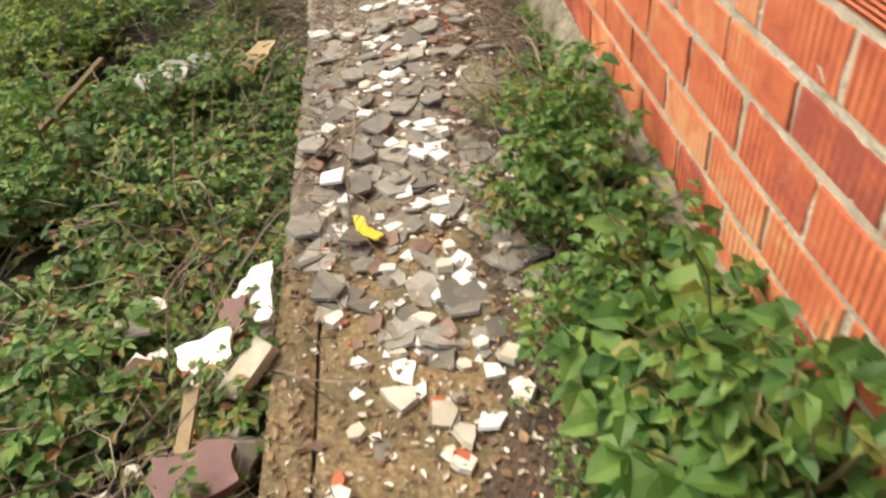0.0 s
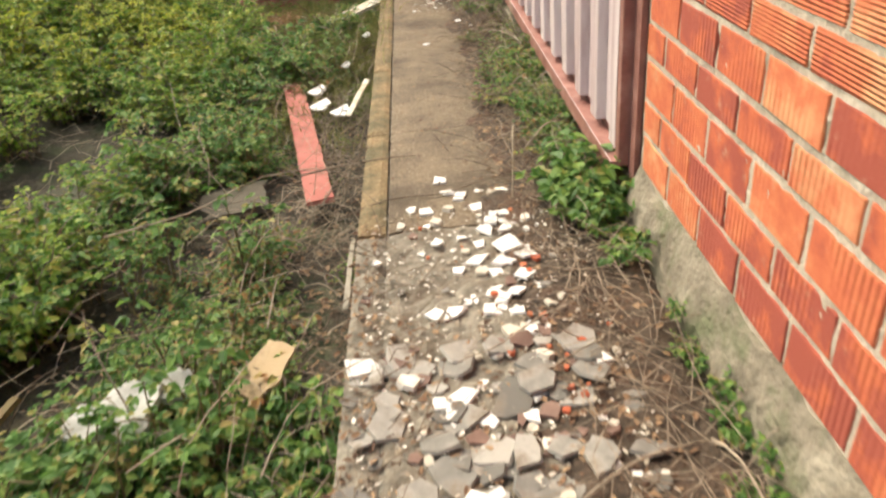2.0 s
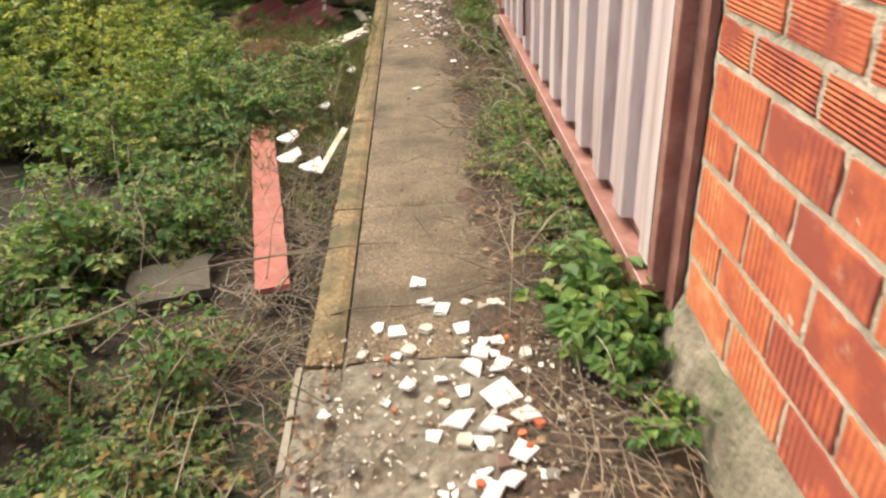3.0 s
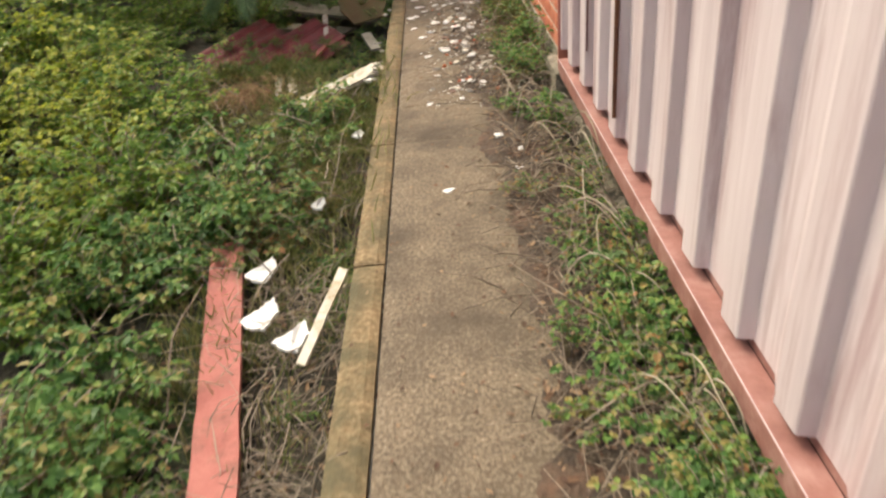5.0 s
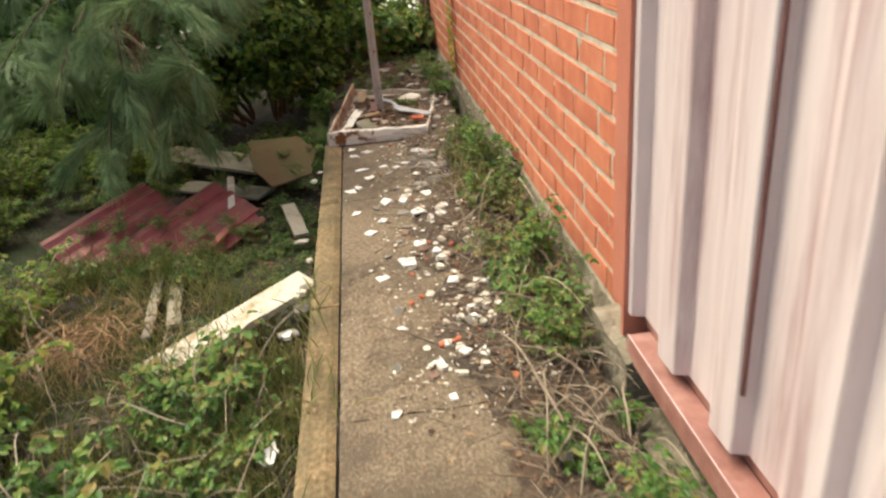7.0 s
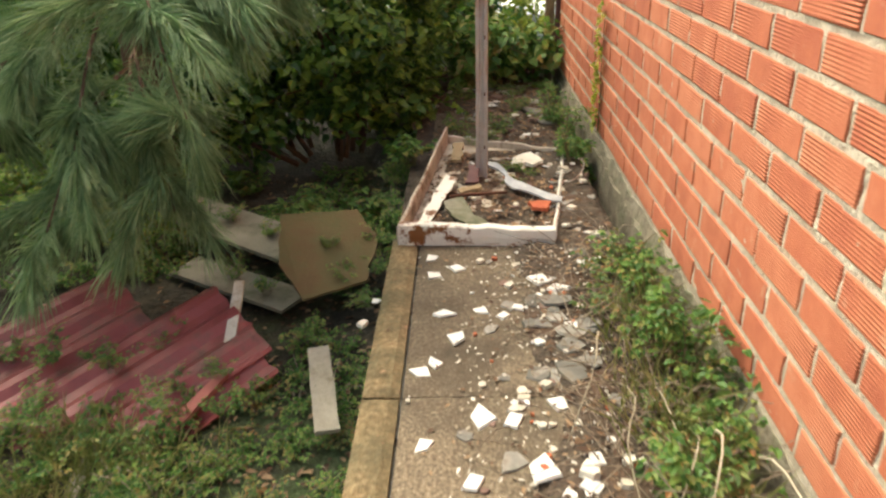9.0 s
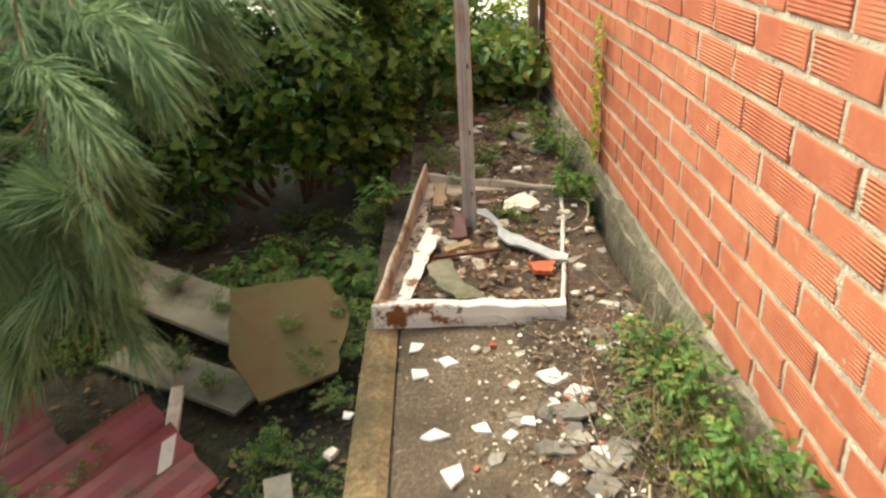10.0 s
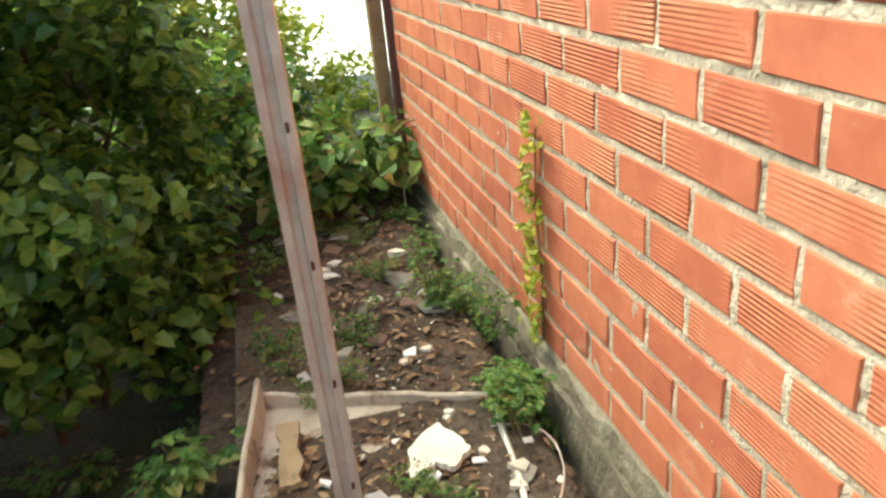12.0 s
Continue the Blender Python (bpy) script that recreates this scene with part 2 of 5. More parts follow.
# own colour of yellow shrubs and creeper; stands in for sunlight on the far foliage
M["leaf_yellow"] = mat("yellow_green_leaf", [(0.22, 0.30, 0.04), (0.38, 0.43, 0.06), (0.56, 0.54, 0.08)], scale=3, rough=0.45, bump=0.15, island=0.25, trans=0.5)
M["leaf_dark"] = mat("dark_ivy_leaf", [(0.045, 0.115, 0.022), (0.09, 0.195, 0.038), (0.18, 0.32, 0.065), (0.30, 0.44, 0.09)], scale=3, rough=0.30, bump=0.15, island=0.26, trans=0.55)
M["needle"] = mat("pine_needle", [(0.15, 0.26, 0.11), (0.24, 0.36, 0.16), (0.36, 0.46, 0.24)], scale=3, rough=0.5, bump=0, island=0.25, trans=0.32)
M["grass"] = mat("grass_blade", [(0.13, 0.17, 0.04), (0.24, 0.26, 0.08), (0.38, 0.33, 0.15)], scale=3, rough=0.6, bump=0, island=0.25, trans=0.25)
M["litter"] = mat("leaf_litter", [(0.08, 0.042, 0.024), (0.17, 0.095, 0.052), (0.32, 0.21, 0.12)], scale=5, rough=0.8, bump=0.2, island=0.28)
M["debris"] = mat("pale_debris", [(0.26, 0.21, 0.15), (0.46, 0.41, 0.33), (0.72, 0.69, 0.62)], scale=5, rough=0.8, bump=0.2, island=0.25)


# ---------- builders ----------
def part(name, bm, material, parent=None, label="", smooth=False):
    me = bpy.data.meshes.new(name)
    if isinstance(bm, tuple):
        me.from_pydata(bm[0], [], bm[1])
        me.update()
    else:
        bm.to_mesh(me)
        bm.free()
    me.materials.append(material)
    if smooth:
        me.polygons.foreach_set("use_smooth", [True] * len(me.polygons))
    ob = new(name, me)
    ob.parent = parent
    if label:
        ob["label"] = label
    return ob


def box(bm, x0, x1, y0, y1, z0, z1, bevel=0.0, m=None):
    r = bmesh.ops.create_cube(bm, size=1.0)
    vs = r["verts"]
    bmesh.ops.transform(bm, matrix=Matrix.Translation(((x0 + x1) / 2, (y0 + y1) / 2, (z0 + z1) / 2)) @ Matrix.Diagonal((x1 - x0, y1 - y0, z1 - z0, 1)), verts=vs)
    if bevel:
        es = list({e for v in vs for e in v.link_edges})
        r2 = bmesh.ops.bevel(bm, geom=es, offset=bevel, segments=1, affect="EDGES")
        vs = list({v for f in r2["faces"] for v in f.verts} | {v for v in vs if v.is_valid})
    if m is not None:
        bmesh.ops.transform(bm, matrix=m, verts=vs)
    return vs


def boxed(*a, **k):
    bm = bmesh.new()
    box(bm, *a, **k)
    return bm


def tube(pts, r0, r1, sides=5):
    """Vertices and faces of a tapered tube along points."""
    pts = [Vector(p) for p in pts]
    V, F = [], []
    n = len(pts)
    for i, p in enumerate(pts):
        d = (pts[min(i + 1, n - 1)] - pts[max(i - 1, 0)]).normalized()
        u = d.orthogonal().normalized()
        w = d.cross(u)
        r = r0 + (r1 - r0) * i / (n - 1)
        for k in range(sides):
            a = 2 * math.pi * k / sides
            V.append(tuple(p + u * (r * math.cos(a)) + w * (r * math.sin(a))))
    for i in range(n - 1):
        for k in range(sides):
            a, b = i * sides + k, i * sides + (k + 1) % sides
            F.append((a, b, b + sides, a + sides))
    F.append(tuple(range(sides))[::-1])
    F.append(tuple((n - 1) * sides + k for k in range(sides)))
    return V, F


def join(pieces):
    V, F = [], []
    for v, f in pieces:
        o = len(V)
        V += v
        F += [tuple(i + o for i in q) for q in f]
    return V, F


def leaves(P, D, N, L, W, fold=0.25, droop=0.15):
    """Folded leaves: base points, directions, normals, lengths, widths."""
    P, D, N = np.asarray(P, float), np.asarray(D, float), np.asarray(N, float)
    L, W = np.asarray(L, float)[:, None], np.asarray(W, float)[:, None]
    D /= np.linalg.norm(D, axis=1)[:, None] + 1e-9
    S = np.cross(D, N)
    S /= np.linalg.norm(S, axis=1)[:, None] + 1e-9
    N = np.cross(S, D)
    up = N * fold * W
    v = [P, P + D * L * 0.30 + S * W * 0.46 + up, P + D * L * 0.68 + S * W * 0.36 + up * 0.6 - N * droop * L * 0.4,
         P + D * L - N * droop * L, P + D * L * 0.68 - S * W * 0.36 + up * 0.6 - N * droop * L * 0.4, P + D * L * 0.30 - S * W * 0.46 + up, P + D * L * 0.5 - N * droop * L * 0.15]
    V = np.stack(v, 1).reshape(-1, 3)
    n = len(P)
    T = np.array([(0, 6, 1), (1, 6, 2), (2, 6, 3), (3, 6, 4), (4, 6, 5), (5, 6, 0)])
    F = (np.arange(n)[:, None, None] * 7 + T[None]).reshape(-1, 3)
    return V.tolist(), F.tolist()


def rnd(a, b):
    return random.uniform(a, b)


def foliage(name, data, material, parent):
    ob = part(name, data, material, parent)
    ob["kind"] = "stuff"
    return ob


def bush(name, radius, height, stems, per, leaf, material, label, spread=1.0, stem_mat=None, lo=0.15):
    """A bramble-like bush of arching stems with leaflets in threes."""
    e = new(name)
    e.empty_display_size = 0.1
    tubes, P, D, N, L, W = [], [], [], [], [], []
    for s in range(stems):
        a = rnd(0, 6.283)
        r = radius * math.sqrt(rnd(0.08, 1))
        h = height * rnd(0.45, 1.0)
        b = Vector((rnd(-.2, .2) * radius, rnd(-.2, .2) * radius, -0.06))
        tip = Vector((math.cos(a) * r * spread, math.sin(a) * r * spread, h * rnd(0.4, 0.9)))
        mid = (b + tip) * 0.5 + Vector((0, 0, h * 0.5))
        pts = [b * (1 - t) ** 2 + mid * (2 * t * (1 - t)) + tip * t * t + Vector((rnd(-1, 1), rnd(-1, 1), rnd(-1, 1))) * 0.012 for t in (0, .2, .4, .6, .8, 1)]
        tubes.append(tube(pts, 0.005, 0.002, 4))
        for k in range(per):
            t = lo + (1 - lo) * (k + rnd(0, 1)) / per
            i = min(4, int(t * 5))
            p = pts[i].lerp(pts[i + 1], t * 5 - i)
            a2 = rnd(0, 6.283)
            out = Vector((math.cos(a2), math.sin(a2), rnd(-0.2, 0.6)))
            base = p + out * leaf * rnd(0.4, 1.1)
            for j in (-1, 0, 1):
                aa = a2 + j * 1.1
                d = Vector((math.cos(aa), math.sin(aa), rnd(-0.5, 0.25)))
                P.append(base); D.append(d); N.append((rnd(-.5, .5), rnd(-.5, .5), 1))
                l = leaf * rnd(0.6, 1.15) * (1.1 if j == 0 else 0.85)
                L.append(l); W.append(l * rnd(0.62, 0.85))
    foliage("stem", join(tubes), stem_mat or M["twig"], e)
    foliage("foliage", leaves(P, D, N, L, W), material, e)
    return tagged(e, label, "bush")


def cloud(name, centre, blobs, count, leaf, material, label, cat, trunk=None):
    """A shrub or tree crown: many leaves through uneven lobes, on limbs."""
    e = new(name)
    e.location = centre
    limbs, P, D, N, L, W = [], [], [], [], [], []
    tot = sum(b[3] * b[4] * b[5] for b in blobs)
    t0 = Vector((0, 0, -0.05))
    if trunk:
        limbs.append(tube([t0, Vector((0.03, 0.02, trunk[1] * .5)), Vector((0, 0.05, trunk[1]))], trunk[0], trunk[0] * .6, 8))
    for bx, by, bz, rx, ry, rz in blobs:
        c = Vector((bx, by, bz))
        s0 = Vector((0, 0, trunk[1] * 0.8)) if trunk else t0 + Vector((bx * .3, by * .3, 0))
        mid = (s0 + c) / 2 + Vector((rnd(-.1, .1), rnd(-.1, .1), .1))
        limbs.append(tube([s0, mid, c], 0.022, 0.008, 5))
        for q in range(7):
            v = Vector((rnd(-1, 1), rnd(-1, 1), rnd(-1, 1))).normalized()
            limbs.append(tube([c, c + Vector((v.x * rx, v.y * ry, v.z * rz)) * .5 + Vector((0, 0, .04)), c + Vector((v.x * rx, v.y * ry, v.z * rz)) * .95], 0.007, 0.003, 4))
        for q in range(int(count * rx * ry * rz / tot / 5)):
            v = Vector((rnd(-1, 1), rnd(-1, 1), rnd(-1, 1)))
            v = v.normalized() * (rnd(0.35, 1.0) ** 0.45)
            v *= 0.78 + 0.5 * noise.noise(Vector((v.x * 2 + bx, v.y * 2 + by, v.z * 2 + bz * 3)))
            p = c + Vector((v.x * rx, v.y * ry, v.z * rz))
            for j in range(5):
                a = rnd(0, 6.283)
                P.append(p + Vector((rnd(-1, 1), rnd(-1, 1), rnd(-1, 1))) * leaf * 0.8)
                D.append((math.cos(a) + v.x * .5, math.sin(a) + v.y * .5, rnd(-0.9, 0.2)))
                N.append((v.x + rnd(-.5, .5), v.y + rnd(-.5, .5), 0.8))
                l = leaf * rnd(0.6, 1.2)
                L.append(l); W.append(l * rnd(0.6, 0.9))
    foliage("limb", join(limbs), M["bark"], e)
    foliage("foliage" if not trunk else "crown", leaves(P, D, N, L, W), material, e)
    return tagged(e, label, cat)


def sheet_grid(x0, x1, y0, y1, nx, ny, fz):
    V = [(x0 + (x1 - x0) * i / nx, y0 + (y1 - y0) * j / ny, 0) for j in range(ny + 1) for i in range(nx + 1)]
    V = [(x, y, fz(x, y)) for x, y, _ in V]
    F = [(j * (nx + 1) + i, j * (nx + 1) + i + 1, (j + 1) * (nx + 1) + i + 1, (j + 1) * (nx + 1) + i) for j in range(ny) for i in range(nx)]
    return V, F


def nz(x, y, s, k=0.0):
    return noise.noise(Vector((x * s, y * s, k)))


def smooth(a, b, t):
    t = min(1, max(0, (t - a) / (b - a)))
    return t * t * (3 - 2 * t)


# ---------- ground ----------
WALL = 0.70                   # face of the brick wall
KERB_L, KERB_R = -0.51, -0.38


def ground_z(x, y):
    """Height of the waste ground beside the path, lower than the slab."""
    z = -0.36 + 0.07 * nz(x, y, 0.9) + 0.03 * nz(x, y, 3.1, 4)
    z += 0.26 * smooth(3.2, 0.4, y) * smooth(-2.5, -0.6, x)
    z += 0.22 * smooth(13.5, 16.0, y)
    z += 0.35 * smooth(-2.0, -6.0, x)
    return z


def edge_blend(x, y):
    """Meets the far ground at the sheet's borders."""
    z = ground_z(x, y) if x < 0.6 else -0.36
    k = smooth(0.0, 1.5, min(x + 9, 3 - x, y + 4, 24 - y))
    return -0.2 + (z + 0.2) * k


g = part("ground", sheet_grid(-9, 3, -4, 24, 150, 300, edge_blend), M["ground"], smooth=True)
tagged(g, "dark uneven soil of overgrown waste ground", "ground", kind="structure")
V, F = [], []
for (x0, x1, y0, y1) in ((-400, -9, -400, 400), (3, 400, -400, 400), (-9, 3, -400, -4), (-9, 3, 24, 400)):
    o = len(V)
    V += [(x0, y0, -0.2), (x1, y0, -0.2), (x1, y1, -0.2), (x0, y1, -0.2)]
    F.append((o, o + 1, o + 2, o + 3))
tagged(part("ground_far", (V, F), M["ground"]), "soil and scrub stretching away to the horizon", "ground", kind="structure")


# Added pale slab: puts the far glare into a surface, no known yard.
yard = part("yard", boxed(-4.0, 14.0, 19.5, 90.0, -0.3, 0.02), M["yard"])
tagged(yard, "added pale slab standing in for the bright glare beyond the path", "yard", kind="structure")


def soil_z(x, y):
    """Loose soil over the edge of the slab, sunk to a gutter along the wall."""
    edge = 0.09 + 0.10 * nz(0, y, 1.3, 7) + 0.05 * nz(0, y, 5, 2)
    if y < 4.8:
        edge = 0.05 + 0.12 * nz(0, y, 1.6, 7)
    if y > 8.5:
        edge -= 0.13 * smooth(8.5, 9.2, y)
    if y > 10.5:
        edge = 0.02 + 0.12 * nz(0, y, 1.9, 7)
    if y > 14:
        edge -= 0.9 * smooth(14, 15, y)
    z = -0.035 + 0.06 * smooth(edge - 0.08, edge + 0.18, x) + 0.018 * nz(x, y, 6) + 0.012 * nz(x, y, 19, 3)
    return z - (0.03 + 0.13 * smooth(4.2, 5.0, y) + 0.05 * smooth(9.0, 10.5, y)) * smooth(0.53, 0.62, x)


tagged(part("soil_strip", sheet_grid(-0.5, WALL + 0.02, -1.5, 17.5, 60, 800, soil_z), M["soil"], smooth=True), "dark loose soil along the foot of the wall", "soil", kind="structure")

pavement = new("pavement")
tagged(pavement, "weathered exposed-aggregate concrete path with an ochre kerb", "path", kind="structure")
part("slab_bed", boxed(KERB_L + 0.02, 0.45, -1.5, 12.09, -0.42, -0.03), M["crumbled"], pavement)


def rough_slab(x0, x1, y0, y1, zt, amp, bev, rag=0.0):
    nx, ny = max(3, int((x1 - x0) / 0.03)), max(4, int((y1 - y0) / 0.03))

    def fz(x, y):
        d = min(x - x0, x1 - x, y - y0, y1 - y)
        return zt - (bev if d < 0.004 else 0) + amp * (nz(x, y, 9) + 0.6 * nz(x, y, 23, 5))
    V, F = sheet_grid(x0, x1, y0, y1, nx, ny, fz)
    top = len(V)
    ring = [i for i in range(nx + 1)] + [j * (nx + 1) + nx for j in range(1, ny + 1)] + [ny * (nx + 1) + i for i in range(nx - 1, -1, -1)] + [j * (nx + 1) for j in range(ny - 1, 0, -1)]
    for i in ring:
        x, y, z = V[i]
        V.append((x, y, -0.05 if x0 > -0.5 else -0.16))
    n = len(ring)
    for k in range(n):
        F.append((ring[k], top + k, top + (k + 1) % n, ring[(k + 1) % n]))
    return V, F


JOINTS = [4.55, 5.72, 6.96, 8.20, 9.58, 10.85, 12.1]
SLABS = [4.55, 5.72, 8.2, 8.75, 10.2, 10.85, 14.4]
for a, b in zip(SLABS[:-1], SLABS[1:]):
    part("slab", rough_slab(KERB_R + 0.006, 0.44, a + 0.002, b - 0.002, 0.0, 0.015 if a == 8.75 else 0.004, 0.004), M["concrete"], pavement)
for a, b in zip(JOINTS[:-1], JOINTS[1:]):
    part("kerb_stone", rough_slab(KERB_L, KERB_R - 0.006, a + 0.006, b - 0.006, 0.004, 0.004, 0.012), M["kerb"], pavement)
part("slab", rough_slab(KERB_R + 0.006, 0.3, 0.2, 1.9, 0.0, 0.004, 0.008), M["kerb"], pavement)
part("kerb_stone", rough_slab(KERB_L, KERB_R - 0.006, -0.6, 1.9, 0.004, 0.006, 0.012), M["kerb"], pavement)
part("kerb_stone", rough_slab(KERB_L, KERB_R - 0.006, 1.91, 4.54, -0.004, 0.014, 0.012), M["crumbled"], pavement)
part("broken_slab", rough_slab(KERB_R - 0.004, 0.44, 1.9, 4.56, -0.004, 0.022, 0.01), M["crumbled"], pavement, "broken grey concrete with a crumbled surface")

# ---------- walls ----------
TOP = 2.75
Y_NEAR, Y_DOOR0, Y_DOOR1, Y_FAR = -2.5, 4.46, 9.06, 15.56


def wall_part(name, y0, y1, label):
    w = new(name)
    tagged(w, label, "wall", kind="structure")
    return w


wall_near = wall_part("wall_near", Y_NEAR, Y_DOOR0, "hollow red clay brick wall with thick grey mortar")
wall_far = wall_part("wall_far", Y_DOOR1, Y_FAR, "hollow red clay brick wall with grooved bricks and grey mortar")


def mortar_face(y0, y1, z0):
    ny, nzz = int((y1 - y0) / 0.02), int((1.7 - z0) / 0.02)
    V = []
    for j in range(nzz + 1):
        for i in range(ny + 1):
            y, z = y0 + (y1 - y0) * i / ny, z0 + (1.7 - z0) * j / nzz
            V.append((WALL - 0.001 + 0.005 * nz(y, z, 19) + 0.004 * nz(y, z, 43, 3), y, z))
    F = [(j * (ny + 1) + i, (j + 1) * (ny + 1) + i, (j + 1) * (ny + 1) + i + 1, j * (ny + 1) + i + 1) for j in range(nzz) for i in range(ny)]
    return V, F


for w, y0, y1, z0 in ((wall_near, Y_NEAR, Y_DOOR0, 0.10), (wall_far, Y_DOOR1, Y_FAR, 0.03)):
    part("core", boxed(WALL + 0.014, WALL + 0.15, y0 + 0.004, y1 - 0.004, -0.35, TOP), M["mortar"], w)
    part("mortar", mortar_face(y0, y1, z0), M["mortar"], w)


def footing(y0, y1, zt, out, amp, k):
    n = int((y1 - y0) / 0.05)
    prof = [(WALL + 0.06, zt + 0.02), (WALL - out * 0.15, zt), (WALL - out * 0.5, zt - 0.07), (WALL - out * 0.8, zt * 0.3), (WALL - out, -0.10), (WALL - out, -0.40)]
    V, F = [], []
    m = len(prof)
    for i in range(n + 1):
        y = y0 + (y1 - y0) * i / n
        for j, (x, z) in enumerate(prof):
            q = amp * (nz(y, j * 0.7, 3, k) + 0.7 * nz(y, j * 1.3, 11, k + 2))
            V.append((x + (q * 0.5 if 0 < j < m - 1 else 0), y, z + (q if 0 < j < m - 1 else 0)))
    for i in range(n):
        for j in range(m - 1):
            F.append((i * m + j, i * m + j + 1, (i + 1) * m + j + 1, (i + 1) * m + j))
    return V, F


part("footing", footing(Y_NEAR, Y_DOOR0, 0.23, 0.085, 0.07, 1), M["footing"], wall_near, "rough grey concrete footing")
part("footing", footing(Y_DOOR1, Y_FAR, 0.085, 0.045, 0.03, 5), M["footing"], wall_far, "rough grey concrete footing")

# ---------- metal door ----------
door = new("door_1")
tagged(door, "closed corrugated metal door, faded pink-white over a red steel frame", "door", kind="structure")
PITCH, EDGE = 0.339, 8.75
XV, XC = 0.668, 0.626                   # valley and crown faces
V, F = [], []
prof = [(XC, 8.79)]
EDGES = [EDGE - PITCH * k for k in range(5)] + [7.394 - 0.349 * k for k in range(1, 9)]
for e_, nxt in zip(EDGES[:-1], EDGES[1:]):
    prof += [(XC, e_), (XC + 0.004, e_ - 0.005), (XV, e_ - 0.016), (XV, e_ - 0.150), (XC + 0.012, nxt + 0.125), (XC, nxt + 0.108)]
prof = [q for q in prof if q[1] > 4.62] + [(XC, 4.607)]
ZB, ZT = 0.265, 2.55
rows = [ZB, 0.275, 0.5, 1.0, 1.6, ZT]
for z in rows:
    for i, (x, yy) in enumerate(prof):
        V.append((x + 0.003 * nz(yy, z, 2.3), yy, z + (0.008 * nz(yy, 0, 7) if z == ZB else 0)))
m_ = len(prof)
for j in range(len(rows) - 1):
    for i in range(m_ - 1):
        F.append((j * m_ + i, j * m_ + i + 1, (j + 1) * m_ + i + 1, (j + 1) * m_ + i))
cs = part("corrugated_sheet", (V, F), M["sheet"], door, "faded pink-white corrugated sheet")
so = cs.modifiers.new("thickness", "SOLIDIFY")
so.thickness = 0.002
bm = bmesh.new()
box(bm, 0.60, 0.675, 4.56, 8.70, 0.205, 0.225)
box(bm, 0.678, 0.69, 4.56, 8.95, 0.225, 0.33)
box(bm, 0.597, 0.604, 4.56, 8.70, 0.15, 0.226)
part("bottom_rail", bm, M["steel_pink"], door, "red primed steel angle rail")
part("rail_lip", boxed(0.5985, 0.601, 4.56, 8.70, 0.2265, 0.2295), M["sheet"], door, "thin pale edge")
part("stop_block", rough_slab(0.575, 0.70, 8.64, 9.02, 0.165, 0.012, 0.01), M["footing"], door, "grey weathered block under the jamb")
part("door_backing", boxed(0.692, 0.71, 4.6, 8.98, 0.15, TOP), M["dark_steel"], door)
bm = bmesh.new()
box(bm, 0.612, 0.70, 8.78, 8.80, 0.17, 2.6)
box(bm, 0.672, 0.69, 8.80, 9.06, 0.17, 2.6)
part("jamb", bm, M["steel_orange"], door, "orange primed steel jamb")
bm = bmesh.new()
box(bm, 0.628, 0.69, 4.555, 4.605, 0.20, 2.6, 0.003)
box(bm, 0.674, 0.70, 4.475, 4.555, 0.10, 2.6)
part("jamb", bm, M["steel_pink"], door, "dark red steel jamb")
part("lintel", boxed(0.64, 0.85, 4.46, 9.06, 2.56, TOP), M["steel_pink"], door)
pts = [(0.618, 7.375, 0.36), (0.618, 7.385, 0.6), (0.618, 7.395, 1.0), (0.618, 7.40, 1.5), (0.618, 7.40, 2.3)]
part("rust_rod", tube(pts, 0.009, 0.011, 6), M["rust"], door, "rusty vertical rod")
# solid dark strip that stands in for the shade inside the open lap
part("lap_shade", boxed(0.632, 0.640, 8.052, 8.062, 0.45, 2.5), M["dark_steel"], door, "dark strip for the shade in the open lap between sheets")
sill = part("threshold", rough_slab(0.57, 0.70, 4.46, 9.06, 0.05, 0.02, 0.01), M["footing"], door, "broken concrete threshold")
sill.location.z = -0.06

tagged(part("wall_back", boxed(WALL + 0.152, WALL + 0.2, Y_NEAR, Y_FAR, -0.35, TOP), M["mortar"]), "plain back of the brick building", "wall", kind="structure")


# ---------- post and tray ----------
def c_post():
    """Galvanised channel post with slots, standing upright."""
    e = new("steel_post")
    t, w, d, h = 0.003, 0.062, 0.04, 2.7
    bm = bmesh.new()
    prof = [(-w / 2, d), (-w / 2, 0), (-w * .2, 0), (-w * .12, 0.012), (w * .12, 0.012), (w * .2, 0), (w / 2, 0), (w / 2, d)]
    V, F = [], []
    for z in (-0.05, h * .3, h * .6, h):
        V += [(x, yy, z) for x, yy in prof]
    n = len(prof)
    for j in range(3):
        for i in range(n - 1):
            F.append((j * n + i, j * n + i + 1, (j + 1) * n + i + 1, (j + 1) * n + i))
    bm.free()
    o = part("channel", (V, F), M["galv"], e)
    s = o.modifiers.new("thickness", "SOLIDIFY")
    s.thickness = t
    for z in (0.18, 0.48, 0.78, 1.08, 1.38, 1.68, 1.98):
        part("slot", boxed(0.014, 0.022, -0.003, 0.002, z, z + 0.022, 0.002), M["rust"], e, "dark bolt slot")
    tagged(e, "upright galvanised steel channel post with small slots", "post")
    return e


post = c_post()
post.matrix_basis = pose(-0.065, 12.84, 0.02, 0, 0, -8)


